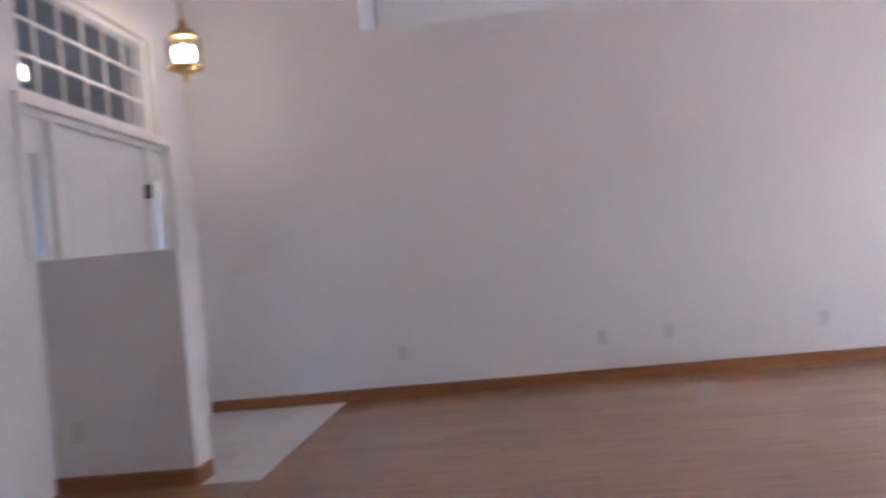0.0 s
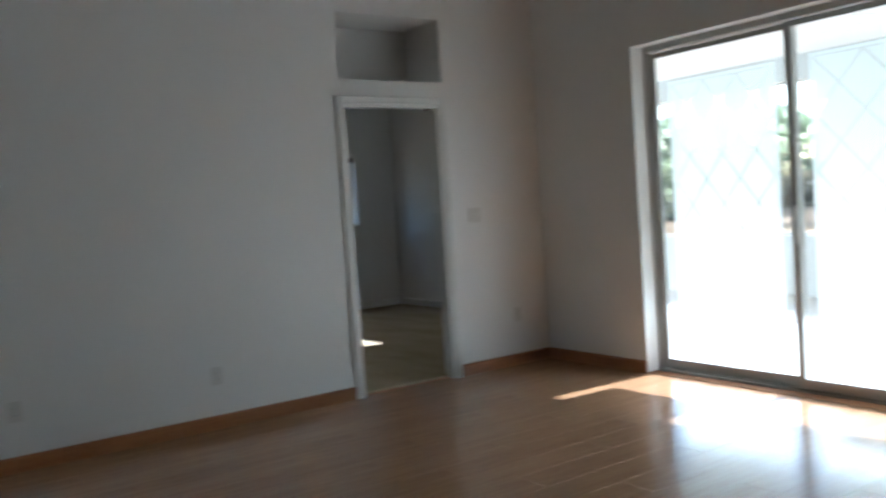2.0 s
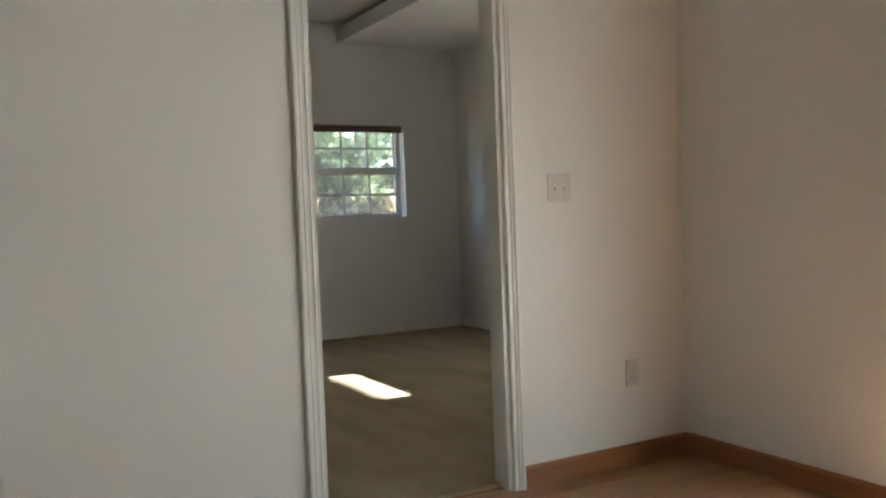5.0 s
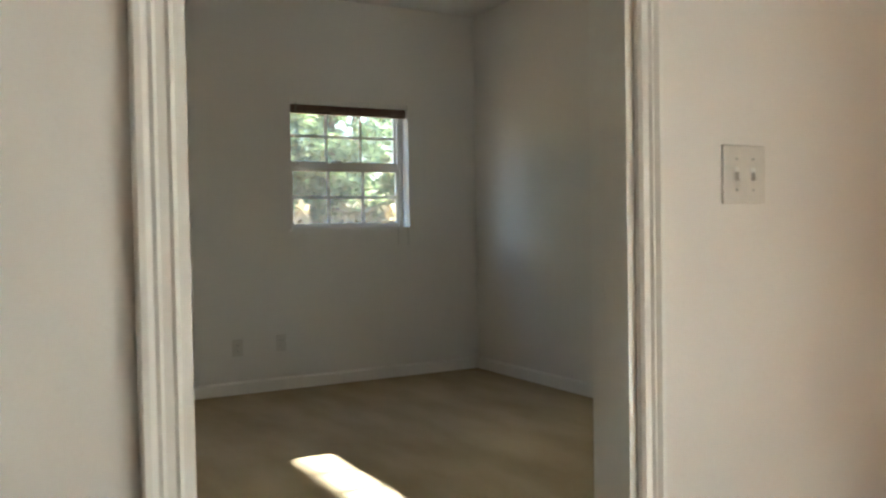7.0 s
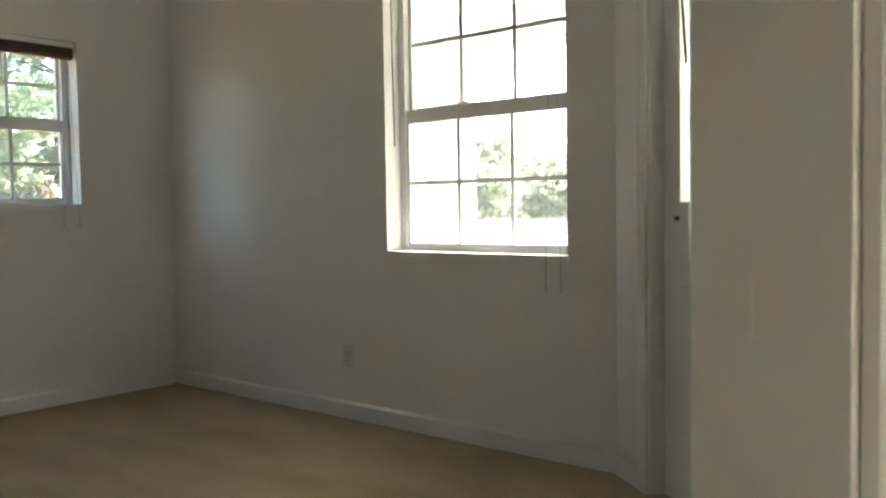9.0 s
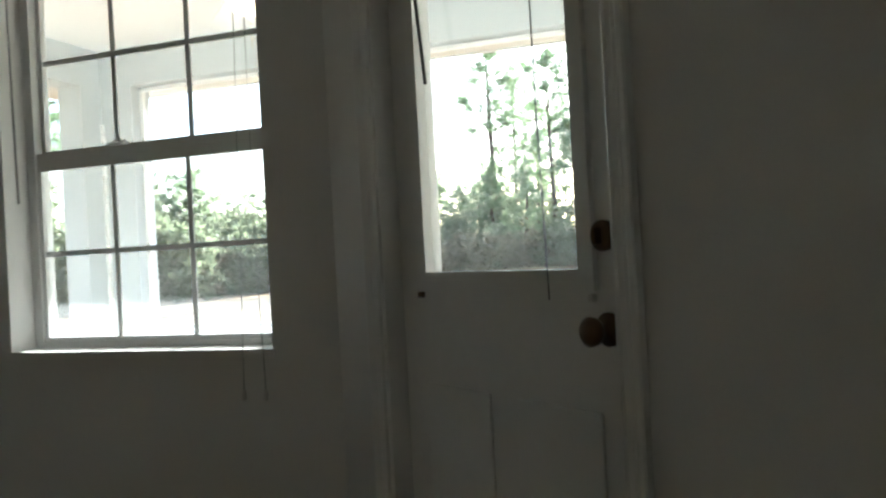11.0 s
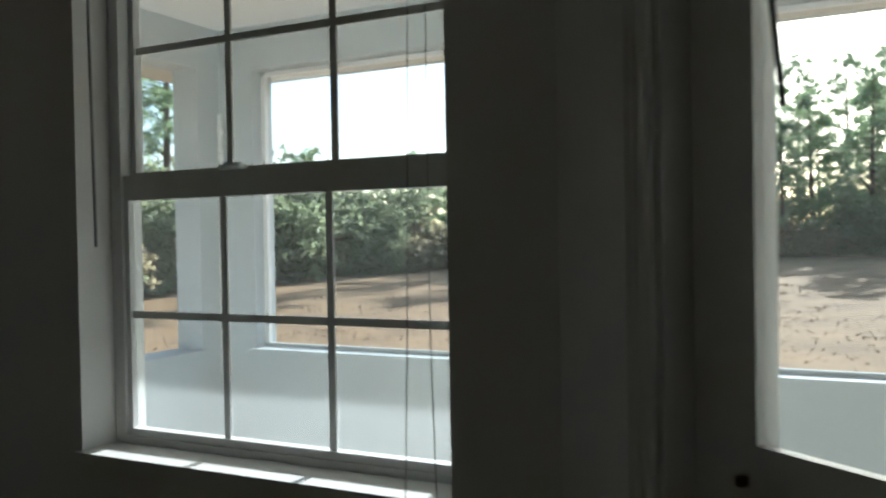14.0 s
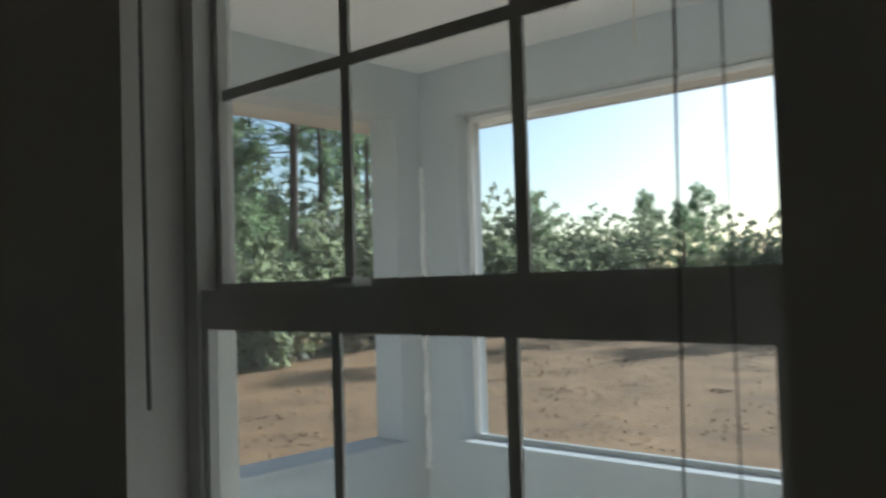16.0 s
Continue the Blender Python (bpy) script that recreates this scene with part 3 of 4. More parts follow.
for x in (G0 - 0.02, G1 + 0.02):
    part("hold_down_bracket", blocks((x - 0.006, dy0 - 0.016, GZ0 - 0.052, x + 0.006, dy0 - 0.001, GZ0 - 0.037), bevel=0.002), BRONZE if x < (G0 + G1) / 2 else PLASTIC, pdr)
part("threshold_plate", blocks((D0, 0.0, 0.0, D1, 0.159, 0.011)), ALU, pdr)

# ---- sliding glass doors ----
sd = structure(thing("door_2", "", "", along(XB, SL0, XB, SL1)), "grey metal sliding glass doors with etched diamond panels, closed", "sliding door")
SW = SL0 - SL1
part("frame", blocks((0.001, 0.13, 0, 0.022, 0.215, SLH - 0.001), (SW - 0.032, 0.10, 0, SW - 0.001, 0.215, SLH - 0.001), (0.032, 0.10, SLH - 0.04, SW - 0.032, 0.215, SLH - 0.001)), ALU, sd)
part("track", blocks((0.032, 0.10, -0.012, SW - 0.032, 0.215, 0.016), (0.032, 0.125, 0.016, SW - 0.032, 0.131, 0.028), (0.032, 0.175, 0.016, SW - 0.032, 0.181, 0.028)), ALU, sd)
part("sill_board", blocks((0.001, 0.0, -0.012, SW - 0.001, 0.099, 0.003)), WOODTRIM, sd)


def clip_poly(poly, x0, z0, x1, z1):
    """Cuts a flat polygon to a rectangle."""
    for axis, lim, keep in ((0, x0, 1), (0, x1, -1), (1, z0, 1), (1, z1, -1)):
        out = []
        for a, b in zip(poly, poly[1:] + poly[:1]):
            da, db = (a[axis] - lim) * keep, (b[axis] - lim) * keep
            if da >= 0:
                out.append(a)
            if (da < 0) != (db < 0):
                f = da / (da - db)
                out.append((a[0] + (b[0] - a[0]) * f, a[1] + (b[1] - a[1]) * f))
        poly = out
        if len(poly) < 3:
            return []
    return poly


def etched(x0, z0, x1, z1, y):
    """The etched field: a frosted border and frosted diamonds with clear lines between them."""
    bm = bmesh.new()
    e, g = 0.022, 0.0042
    lx0, lx1, lz0, lz1 = x0 + e + g, x1 - e - g, z0 + 0.21, z1 - e - g
    for q in ((x0, z0, x1, lz0 - g), (x0, lz1 + g, x1, z1), (x0, lz0 - g, lx0 - g, lz1 + g), (lx1 + g, lz0 - g, x1, lz1 + g)):
        bm.faces.new([bm.verts.new((a, y, b)) for a, b in ((q[0], q[1]), (q[2], q[1]), (q[2], q[3]), (q[0], q[3]))])
    dw = (lx1 - lx0) / 3
    dh = (lz1 - lz0) / 4.5
    k = 1 - 2 * g / dw * 1.15
    for i in range(-1, 8):
        for j in range(-1, 11):
            if (i + j) % 2:
                continue
            cx, cz = lx0 + i * dw / 2, lz0 + j * dh / 2
            p = clip_poly([(cx - dw / 2 * k, cz), (cx, cz - dh / 2 * k), (cx + dw / 2 * k, cz), (cx, cz + dh / 2 * k)], lx0, lz0, lx1, lz1)
            if p:
                bm.faces.new([bm.verts.new((a, y, b)) for a, b in p])
    bmesh.ops.remove_doubles(bm, verts=bm.verts, dist=1e-5)
    return bm


edges = [0.022, 1.15, 2.35, SW - 0.032]
for i in range(3):
    a, b, y = edges[i], edges[i + 1], (0.165, 0.115, 0.165)[i]
    if i == 1:
        a, b = a - 0.035, b + 0.035
    p = part("door_panel", blocks((a, y, 0.03, a + 0.042, y + 0.03, SLH - 0.05), (b - 0.042, y, 0.03, b, y + 0.03, SLH - 0.05), (a + 0.042, y, 0.03, b - 0.042, y + 0.03, 0.085), (a + 0.042, y, SLH - 0.085, b - 0.042, y + 0.03, SLH - 0.05)), ALU, sd)
    glazed(part("pane", blocks((a + 0.04, y + 0.012, 0.083, b - 0.04, y + 0.017, SLH - 0.083)), GLASS, p))
    part("etched_field", etched(a + 0.145, 0.30, b - 0.15, 2.06, y + 0.021), FROST, p, "frosted field with clear diamond lines")
part("pull_handle", blocks((1.13, 0.09, 0.92, 1.155, 0.115, 1.16), bevel=0.005), ALU, sd)

# ---- foyer ----
fd = structure(thing("door_3", "", "", along(XF, FY, XF, FY - FW) @ Matrix.Diagonal((1, -1, 1, 1))), "white entry door between two narrow sidelights, closed", "entry door")
PZ = PONY[2] + 0.007
part("trim", blocks((-0.07, -0.02, 0, 0.0, -0.0015, 2.13), (FW, -0.02, PZ, FW + 0.05, -0.0015, 2.13), (0.0, -0.02, 2.075, FW, -0.0015, 2.13), bevel=0.003), TRIM, fd)
part("frame", blocks((0.001, 0.02, 0, 0.03, 0.18, 2.074), (0.28, 0.02, 0, 0.335, 0.18, 2.074), (1.545, 0.02, 0, 1.60, 0.18, 2.074), (FW - 0.03, 0.02, PZ, FW - 0.001, 0.18, 2.074), (0.03, 0.02, 2.03, 0.28, 0.18, 2.074), (0.335, 0.02, 2.03, 1.545, 0.18, 2.074), (1.60, 0.02, 2.03, FW - 0.03, 0.18, 2.074)), TRIM, fd)
lf = part("door_leaf", blocks((0.338, 0.05, 0.01, 1.542, 0.095, 2.027), bevel=0.003), TRIM, fd)
for z0, z1 in ((0.25, 0.85), (0.98, 1.80)):
    for xa in (0.48, 1.0):
        part("raised_panel", blocks((xa, 0.0465, z0, xa + 0.40, 0.051, z1), bevel=0.002), TRIM, lf)
for z in (0.25, 1.05, 1.72):
    part("hinge", blocks((0.322, 0.008, z - 0.05, 0.352, 0.05, z + 0.05), bevel=0.004), BRONZE, lf, "dark metal hinge")
part("door_knob", lathe([(0.03, 0), (0.03, 0.008), (0.011, 0.012), (0.011, 0.03), (0.026, 0.045), (0.018, 0.06)], 18, pose(1.47, 0.05, 0.95, 90, 0, 0)), BRASS, lf, smooth=True)
part("bottom_panel", blocks((1.60, 0.05, 0.0, 1.665, 0.095, PZ - 0.002)), TRIM, fd)
for xa, xb, z0, g0, g1, gz in ((0.03, 0.28, 0.0, 0.045, 0.205, 0.30), (1.60, FW - 0.03, PZ, 0.08, 0.255, 0.03)):
    top = 2.03 - z0
    sl = part("sidelight", wall_mesh(xb - xa, 0.045, top, [(g0, gz, g1, top - 0.20)]), TRIM, fd, m=pose(xa, 0.05, z0))
    glazed(part("pane", blocks((g0 - 0.005, 0.02, gz - 0.005, g1 + 0.005, 0.025, top - 0.195)), GLASS, sl))
tw = structure(thing("window_3", "", "", along(XF, -0.56, XF, -2.33, 2.145) @ Matrix.Diagonal((1, -1, 1, 1))), "white fixed transom window with a grid of muntins", "window")
TW, TH = 1.77, 0.70
part("window_frame", blocks((0.001, 0.06, 0.001, 0.04, 0.14, TH - 0.001), (TW - 0.04, 0.06, 0.001, TW - 0.001, 0.14, TH - 0.001), (0.04, 0.06, 0.001, TW - 0.04, 0.14, 0.04), (0.04, 0.06, TH - 0.04, TW - 0.04, 0.14, TH - 0.001)), VINYL, tw)
for k in range(1, 6):
    x = 0.04 + (TW - 0.08) * k / 6
    part("muntin", blocks((x - 0.01, 0.08, 0.04, x + 0.01, 0.09, TH - 0.04)), VINYL, tw)
for k in (1, 2):
    z = 0.04 + (TH - 0.08) * k / 3
    part("muntin", blocks((0.04, 0.0795, z - 0.01, TW - 0.04, 0.0905, z + 0.01)), VINYL, tw)
glazed(part("pane", blocks((0.036, 0.095, 0.036, TW - 0.036, 0.1, TH - 0.036)), GLASS, tw))
# dark colour stands in for porch shade; walls closed to darken the transom view
structure(part("wall_front_porch_ceiling", blocks((-8.2, -5.0, 3.1, XF - 0.2, 2.0, 3.25)), PORCHSHADE), "dark grey-blue front porch ceiling, shade put into its colour", "porch ceiling")
structure(part("wall_front_porch", blocks((-8.2, -5.0, -0.25, -8.0, -2.5, 3.1), (-8.2, 0.6, -0.25, -8.0, 2.0, 3.1), (-8.2, -2.5, 2.15, -8.0, 0.6, 3.1), (-8.0, -5.2, -0.25, XF - 0.2, -5.0, 3.1), (-8.0, 2.0, -0.25, XF - 0.2, 2.2, 3.1)), PORCHSHADE), "added front porch wall with an opening, shade put into its grey-blue colour", "porch wall")

ch = thing("pendant_chandelier", "small brass and crystal pendant chandelier, lit, hanging in the foyer", "chandelier", pose(-5.28, -1.2, 2.56))
part("canopy", lathe([(0.06, HL - 2.56), (0.055, HL - 2.58), (0.015, HL - 2.61)], 20), BRASS, ch)
part("chain", rod([(0, 0, 0.2), (0, 0, HL - 2.60)], 0.006), BRASS, ch)
part("crown", lathe([(0.012, 0.22), (0.03, 0.19), (0.022, 0.165), (0.075, 0.135), (0.10, 0.10), (0.095, 0.09)], 20), BRASS, ch, smooth=True)
part("bottom_finial", lathe([(0.09, -0.115), (0.05, -0.14), (0.02, -0.16), (0.022, -0.18), (0.004, -0.2)], 20), BRASS, ch, smooth=True)
part("ring", lathe([(0.118, -0.1), (0.122, -0.105), (0.118, -0.115), (0.09, -0.115)], 24), BRASS, ch)
CRYSTAL = glass_material("crystal", (0.95, 0.93, 0.88))
for k in range(8):
    a = 2 * math.pi * k / 8
    part("crystal_panel", blocks((-0.035, 0.107, -0.10, 0.035, 0.112, 0.085), bevel=0.002), CRYSTAL, ch, m=pose(0, 0, 0, 0, 0, math.degrees(a)))
for k in range(4):
    a = math.pi * k / 2 + 0.4
    b = part("candle_bulb", lathe([(0.009, -0.06), (0.018, -0.03), (0.020, -0.005), (0.010, 0.03), (0.002, 0.045)], 14, pose(0.05 * math.cos(a), 0.05 * math.sin(a), 0)), BULB, ch, "lit bulb", smooth=True)
    part("socket", lathe([(0.011, -0.1), (0.011, -0.06)], 12, pose(0.05 * math.cos(a), 0.05 * math.sin(a), 0)), BRASS, b)


# ---- porch fans ----
def ceiling_fan(m):
    f = thing("ceiling_fan", "white porch ceiling fan with a lit glass bowl", "ceiling fan", m, "porch ceiling fans")
    part("canopy", lathe([(0.07, 0), (0.065, -0.03), (0.02, -0.055)], 20), VINYL, f)
    part("downrod", rod([(0, 0, -0.05), (0, 0, -0.17)], 0.012), VINYL, f)
    part("motor", lathe([(0.04, -0.15), (0.10, -0.165), (0.12, -0.20), (0.11, -0.24), (0.05, -0.255)], 24), VINYL, f, smooth=True)
    for k in range(5):
        arm = part("blade", blocks((0.2, -0.06, -0.222, 0.66, 0.065, -0.214), (0.1, -0.02, -0.226, 0.22, 0.02, -0.22), bevel=0.003), VINYL, f, m=pose(0, 0, 0, 0, 0, 72 * k + 15))
    part("light_bowl", lathe([(0.05, -0.255), (0.11, -0.27), (0.115, -0.30), (0.085, -0.345), (0.03, -0.365), (0.004, -0.37)], 24), SHADE, f, "lit frosted glass bowl", smooth=True)
    part("pull_chain", rod([(0.05, 0, -0.25), (0.055, 0, -0.52)], 0.0015, 5), BRASS, f)
    return f


fan = ceiling_fan(pose(3.9, -1.93, HP - 0.03))
copy_thing(fan, pose(4.75, 2.6, HP - 0.03, 0, 0, 30))

# porch opening sills
for i, (ya, yb) in enumerate(PORCH_GAPS[:2]):
    structure(part("porch_sill", blocks((XP - 0.03, yb - 0.03, 0.652, XP + 0.22, ya + 0.03, 0.676), (XP + 0.09, yb, 0.676, XP + 0.12, ya, 0.70), bevel=0.003), STUCCO), "white sill with a metal screen track", "sill")
structure(part("porch_sill", blocks((XW + 0.62, YP - 0.03, 0.652, XP - 0.17, YP + 0.22, 0.676), bevel=0.003), STUCCO), "white sill of the porch end opening", "sill")
for (ya, yb) in PORCH_GAPS[:2]:
    structure(part("screen_frame", blocks((XP + 0.09, ya - 0.03, 0.70, XP + 0.12, ya, 2.435), (XP + 0.09, yb, 0.70, XP + 0.12, yb + 0.03, 2.435), (XP + 0.09, yb, 2.41, XP + 0.12, ya, 2.438)), VINYL), "white metal screen frame in the porch opening", "screen frame")

# uneven white strip modelled in place of a sunlit sliver in the porch corner
strip_rng = random.Random(3)
sun_strip = [(XP - 0.012 + strip_rng.uniform(-0.004, 0.004), YP - 0.012 + strip_rng.uniform(-0.005, 0.003), 0.5 + 0.02 * k) for k in range(85)]
structure(part("corner_sealant", rod(sun_strip, [strip_rng.uniform(0.012, 0.024) for _ in sun_strip], 6), VINYL), "uneven white strip standing in for a sliver of sunlight in the porch corner", "sealant")

# ---- woods ----
RNG = random.Random(7)


def tuft(verts, faces, c, r, n, width, droop=0.0):
    """A spray of n narrow leaves round c."""
    for _ in range(n):
        d = Vector((RNG.gauss(0, 1), RNG.gauss(0, 1), RNG.gauss(0.25, 0.8))).normalized()
        s = d.orthogonal().normalized() * width * RNG.uniform(0.6, 1.3)
        if RNG.random() < 0.5:
            s = d.cross(s).normalized() * s.length
        tip = c + d * r * RNG.uniform(0.7, 1.3) - Vector((0, 0, droop * r))
        mid = c + d * r * 0.45
        k = len(verts)
        verts += [c[:], (mid + s)[:], tip[:], (mid - s)[:]]
        faces.append((k, k + 1, k + 2, k + 3))


def mesh_part(name, verts, faces, mat, parent):
    me = bpy.data.meshes.new(name)
    me.from_pydata(verts, [], faces)
    me.materials.append(mat)
    ob = new(name, me)
    ob.parent = parent
    return ob


def pine(height, bare, spread, label, n_limbs=34):
    t = thing("pine_tree", label, "tree", None, "pine trees")
    bend = [RNG.uniform(-0.25, 0.25) for _ in range(4)]
    axis = lambda f: Vector((bend[0] * math.sin(3 * f) + bend[1] * f, bend[2] * math.sin(2.4 * f) + bend[3] * f, height * f))
    part("trunk", rod([axis(f) - Vector((0, 0, 0.2 if f == 0 else 0)) for f in (0, 0.15, 0.35, 0.55, 0.75, 0.92, 1.0)], [0.17, 0.15, 0.125, 0.10, 0.065, 0.03, 0.012], 8), BARK, t)
    verts, faces = [], []
    bm = bmesh.new()
    for i in range(n_limbs):
        f = bare + (0.99 - bare) * (i + RNG.random()) / n_limbs
        a = RNG.uniform(0, 2 * math.pi)
        shape = math.sin(math.pi * min(1, 0.18 + 0.82 * (1 - (f - bare) / (1 - bare)) ** 0.8) * 0.5)
        ln = spread * shape * RNG.uniform(0.55, 1.15)
        p0 = axis(f)
        d = Vector((math.cos(a), math.sin(a), RNG.uniform(-0.05, 0.45)))
        p1 = p0 + d * ln
        sub = rod([p0, p0 + d * ln * 0.5 + Vector((0, 0, 0.05)), p1], [0.03, 0.02, 0.008], 4)
        me = bpy.data.meshes.new("limb")
        sub.to_mesh(me)
        sub.free()
        bm.from_mesh(me)
        bpy.data.meshes.remove(me)
        for k in range(6):
            g = RNG.uniform(0.35, 1.05)
            c = p0 + d * ln * g + Vector((RNG.gauss(0, 0.16), RNG.gauss(0, 0.16), RNG.gauss(0.06, 0.14)))
            tuft(verts, faces, c, RNG.uniform(0.2, 0.42), 26, 0.02)
    part("limbs", bm, BARK, t)
    mesh_part("crown", verts, faces, PINE, t)
    return t


def scrub(height, spread, mat, label, category="shrub", n=330):
    t = thing("scrub_tree", label, category, None, "scrub along the lawn")
    verts, faces = [], []
    stems = []
    for k in range(5):
        a = RNG.uniform(0, 6.28)
        top = Vector((math.cos(a) * spread * 0.45, math.sin(a) * spread * 0.45, height * RNG.uniform(0.6, 0.9)))
        stems.append(top)
        part("stem", rod([(0, 0, -0.15), top * 0.5 + Vector((0.1, 0, 0)), top], [0.05, 0.035, 0.012], 5), BARK, t)
    for i in range(n):
        s = stems[i % 5]
        f = RNG.uniform(0.15, 1.1)
        c = s * f + Vector((RNG.gauss(0, spread * 0.27), RNG.gauss(0, spread * 0.27), RNG.gauss(0, height * 0.12)))
        c.z = max(c.z, 0.08)
        tuft(verts, faces, c, RNG.uniform(0.14, 0.3), 14, 0.045)
    mesh_part("crown", verts, faces, mat, t)
    return t


def ground_z(x, y):
    r = math.hypot(x - 4, y)
    return -0.22 + (0.018 * max(0, r - 8) if r < 37 else 0.522)


PL = "tall slender pine with sparse green needles at the lawn's edge"
kinds_pine = [pine(11, 0.38, 2.0, PL, 40), pine(13, 0.45, 2.2, PL, 44), pine(9, 0.12, 2.2, "young bushy pine at the lawn's edge", 58), pine(6.5, 0.08, 1.7, "young bushy pine at the lawn's edge", 48)]
kinds_scrub = [scrub(3.6, 1.6, OAKLEAF, "dense green scrub at the lawn's edge"), scrub(2.3, 1.4, OAKLEAF, "low green scrub at the lawn's edge"), scrub(1.5, 1.2, BRUSH, "dry brown brush at the lawn's edge", n=260), scrub(4.8, 1.9, OAKLEAF, "tall green scrub oak at the lawn's edge", n=420)]


def edge_distance(deg):
    """How far the woods' edge lies, by direction from +x."""
    return float(np.interp(deg, [-70, 0, 15, 35, 50, 62, 80, 100, 135], [34, 36, 34, 27, 22, 17, 13.5, 12.5, 13]))


used = set()


def plant(kinds, which, deg, back, s=1.0):
    d = edge_distance(deg) + back
    x, y = 4 + d * math.cos(radians(deg)), d * math.sin(radians(deg))
    m = pose(x, y, ground_z(x, y), 0, 0, RNG.uniform(0, 360)) @ Matrix.Scale(s, 4)
    k = kinds[which]
    if k.name not in used:
        used.add(k.name)
        k.matrix_basis = m
    else:
        c = copy_thing(k, pose(0, 0, 0))
        c.matrix_basis = m


def sparse(deg):
    """The low stretch of the woods."""
    return 18 < deg < 48


deg = -66.0
while deg < 132:
    step = 58 / edge_distance(deg)
    if sparse(deg):
        if RNG.random() < 0.45:
            plant(kinds_pine, 3, deg, RNG.uniform(2, 8), RNG.uniform(0.5, 0.75))
        plant(kinds_scrub, RNG.choice((0, 0, 3)), deg + RNG.uniform(-1, 1), RNG.uniform(1, 5), RNG.uniform(0.6, 0.9))
        plant(kinds_scrub, RNG.choice((0, 1, 2)), deg + step * 0.4, RNG.uniform(0, 2), RNG.uniform(0.6, 1.0))
    else:
        near_end = deg > 48
        plant(kinds_pine, RNG.choice((0, 1, 2)) if near_end else RNG.choice((0, 2, 2, 3)), deg + RNG.uniform(-0.8, 0.8), RNG.uniform(0.5, 4), RNG.uniform(0.6, 0.95))
        if RNG.random() < 0.75:
            plant(kinds_pine, RNG.choice((0, 1, 2)), deg + step * RNG.uniform(0.2, 0.8), RNG.uniform(4, 11), RNG.uniform(0.7, 1.0))
        if RNG.random() < 0.4:
            plant(kinds_scrub, 0, deg + step * 0.3, RNG.uniform(0.5, 4), RNG.uniform(0.6, 1.0))
        plant(kinds_scrub, RNG.choice((1, 2, 2)), deg + RNG.uniform(-1, 1), RNG.uniform(0, 2.5), RNG.uniform(0.6, 1.1))
        if RNG.random() < 0.6:
            plant(kinds_scrub, 3, deg + step * RNG.uniform(0, 1), RNG.uniform(4, 9), RNG.uniform(0.7, 1.0))
    plant(kinds_scrub, RNG.choice((1, 2, 2)), deg + step * RNG.uniform(0.3, 0.8), RNG.uniform(-0.3, 1.5), RNG.uniform(0.6, 1.1))
    deg += step

# grass tufts and leaf litter near the house
verts, faces = [], []
for _ in range(15000):
    r, a = 3.0 + 17 * RNG.random() ** 1.3, radians(RNG.uniform(-65, 100))
    x, y = 4 + r * math.cos(a), r * math.sin(a)
    if x < XP + 0.3 and y < YP + 0.3:
        continue
    tuft(verts, faces, Vector((x, y, ground_z(x, y) - 0.005)), RNG.uniform(0.015, 0.055), 3, 0.007)
g = mesh_part("grass_tufts", verts, faces, material("straw", (0.50, 0.37, 0.20), 0.9, second=(0.30, 0.21, 0.11), scale=2, fine=20), None)
tagged(g, "dry straw-coloured grass tufts on the brown lawn", "grass", kind="stuff")
verts, faces = [], []
for _ in range(420):
    r, a = 3.2 + 18 * RNG.random(), radians(RNG.uniform(-65, 100))
    cx, cy, spread = 4 + r * math.cos(a), r * math.sin(a), RNG.uniform(0.08, 0.5)
    for _ in range(RNG.randint(6, 40)):
        x, y = cx + RNG.gauss(0, spread), cy + RNG.gauss(0, spread)
        if x > XP + 0.3 or y > YP + 0.3:
            tuft(verts, faces, Vector((x, y, ground_z(x, y) + 0.004)), RNG.uniform(0.02, 0.05), 2, 0.012)
g = mesh_part("leaf_litter", verts, faces, material("dead_leaves", (0.27, 0.17, 0.105), 0.9, second=(0.16, 0.10, 0.06), scale=2, fine=20), None)
tagged(g, "patches of dark dead leaves on the dry lawn", "leaf litter", kind="stuff")

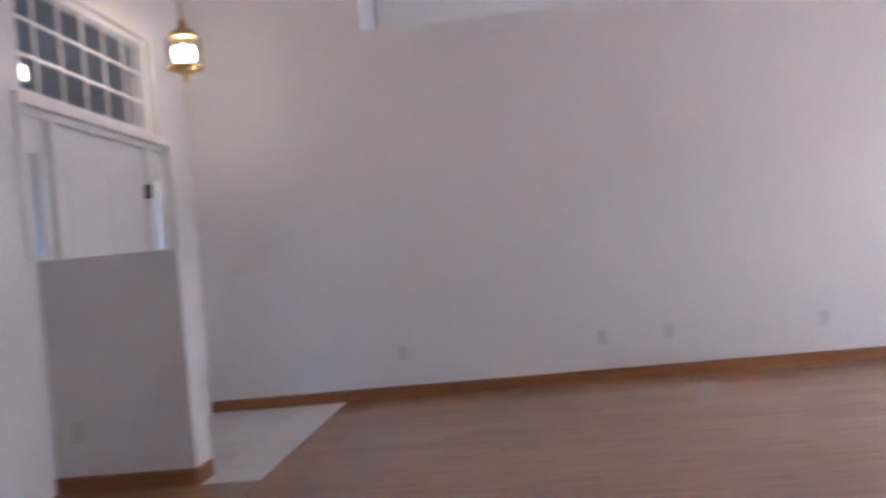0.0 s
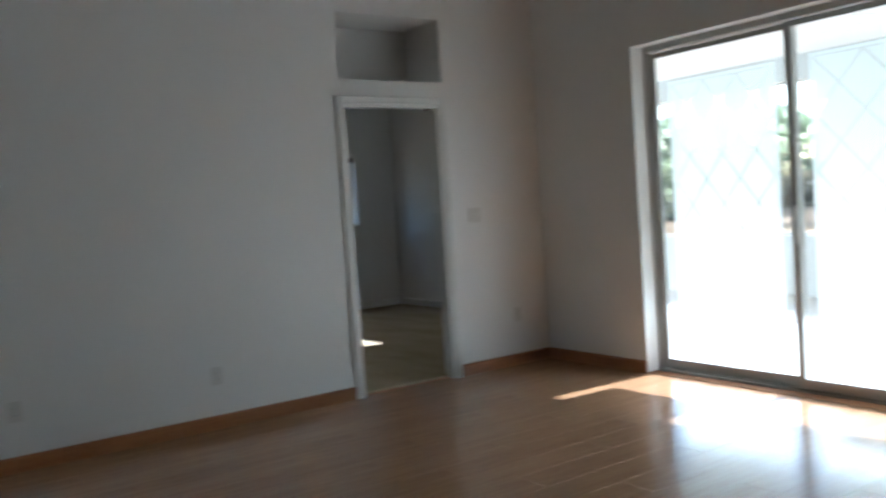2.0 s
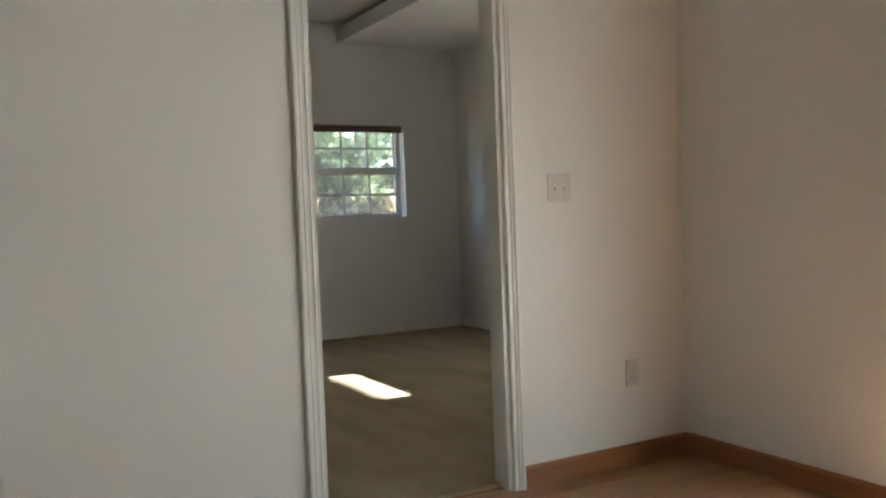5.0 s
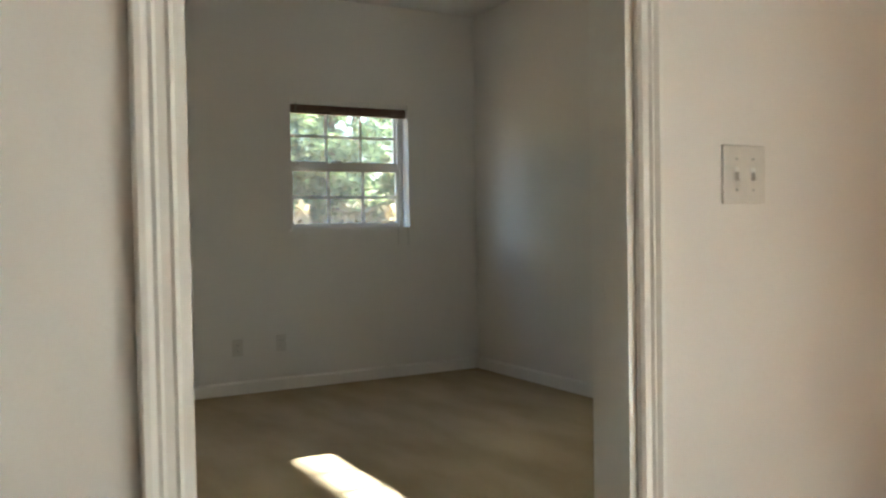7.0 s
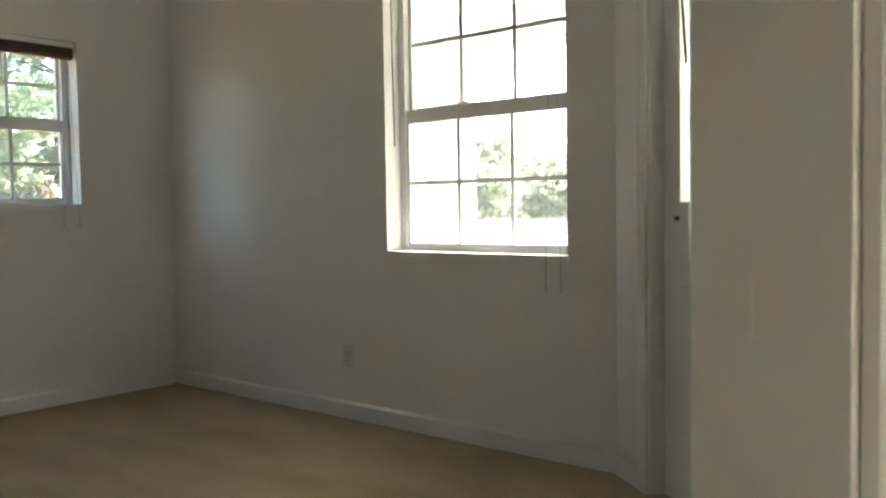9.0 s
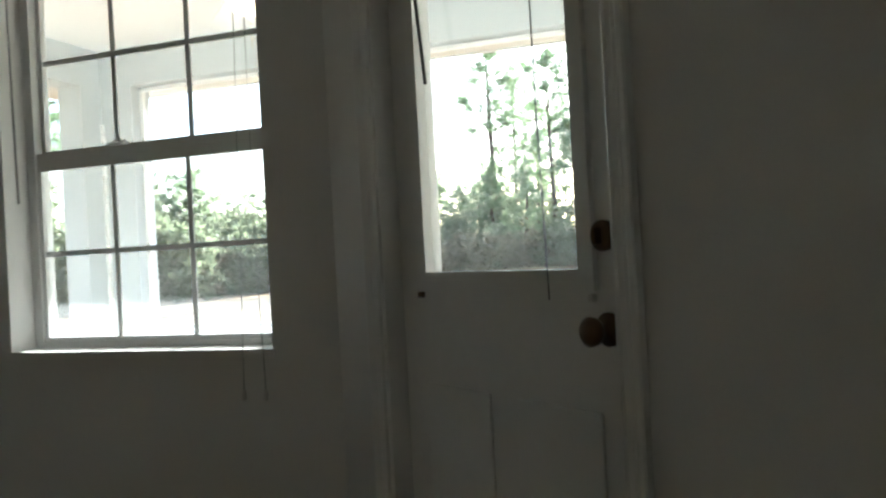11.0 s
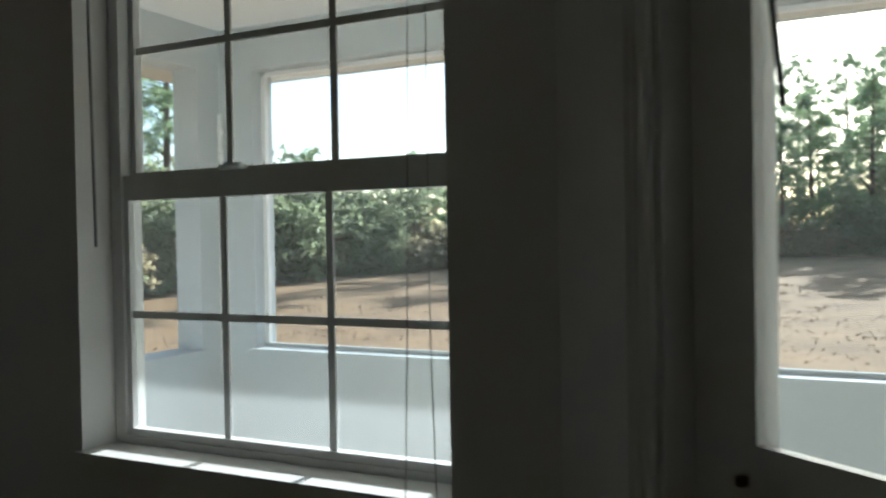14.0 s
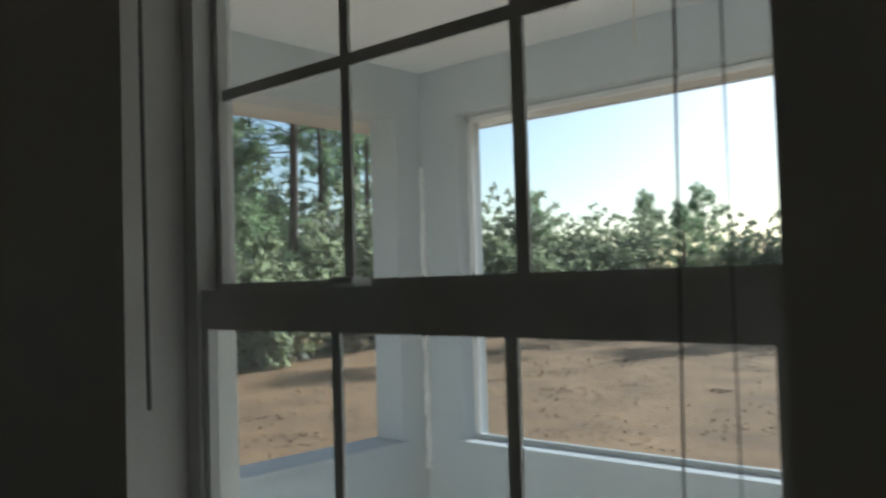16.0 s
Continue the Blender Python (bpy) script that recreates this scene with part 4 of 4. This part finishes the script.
# ---- planks and tiles ----
def plank_mesh(lx, ly, h=0.012, b=0.0006):
    bm = bmesh.new()
    a = [bm.verts.new(p) for p in ((0, 0, -h), (lx, 0, -h), (lx, ly, -h), (0, ly, -h))]
    c = [bm.verts.new(p) for p in ((0, 0, -b), (lx, 0, -b), (lx, ly, -b), (0, ly, -b))]
    d = [bm.verts.new(p) for p in ((b, b, 0), (lx - b, b, 0), (lx - b, ly - b, 0), (b, ly - b, 0))]
    for i in range(4):
        j = (i + 1) % 4
        bm.faces.new((a[i], a[j], c[j], c[i]))
        bm.faces.new((c[i], c[j], d[j], d[i]))
    bm.faces.new(d)
    return bm


def lay(name, parent, mat, cache, x0, y0, x1, y1, gap):
    key = (round(x1 - x0, 3), round(y1 - y0, 3), name)
    if key not in cache:
        bm = plank_mesh(x1 - x0 - gap, y1 - y0 - gap)
        me = bpy.data.meshes.new(name)
        bm.to_mesh(me)
        bm.free()
        me.materials.append(mat)
        cache[key] = me
    ob = new(name, cache[key])
    ob.parent = parent
    ob.location = (x0 + gap / 2, y0 + gap / 2, 0)


cache = {}
XT = -4.66
wood = structure(thing("floor_wood", "", ""), "warm brown laminate plank floor with soft sheen", "wood floor")
PWID, row, y = 0.195, 0, 0.045
while y > -9.0:
    xa = XT + 0.0
    off = (0.0, 0.62, 0.25, 0.9, 0.45)[row % 5]
    cuts = [xa] + [round(xa + off + 1.24 * k, 3) for k in range(0, 7) if xa + 0.15 < xa + off + 1.24 * k < XB - 0.1] + [XB + 0.0]
    for a, b in zip(cuts, cuts[1:]):
        lay("plank", wood, PLANK, cache, a, y - PWID, b, y, 0.0008)
    y -= PWID
    row += 1
structure(part("floor_wood_front", blocks((XF + 0.001, YS, -0.012, XT - 0.003, PONY[0] + 0.002, 0.0)), PLANK), "warm brown laminate floor beside the half wall", "wood floor")
tiles = structure(thing("floor_tile", "", ""), "pale square foyer floor tiles", "tile floor")
for i in range(4):
    for j in range(8):
        xa, ya = XT - 0.004 - 0.33 * (i + 1), -0.001 - 0.33 * (j + 1)
        if xa > XF - 0.4 and ya > -2.6:
            lay("tile", tiles, TILE, cache, xa, max(ya, PONY[0] + 0.005), xa + 0.33, ya + 0.33, 0.005)
structure(part("tile_edge_strip", blocks((XT - 0.006, -2.31, -0.01, XT + 0.002, -0.002, 0.004)), WOODTRIM), "narrow wooden strip between tile and planks", "trim")
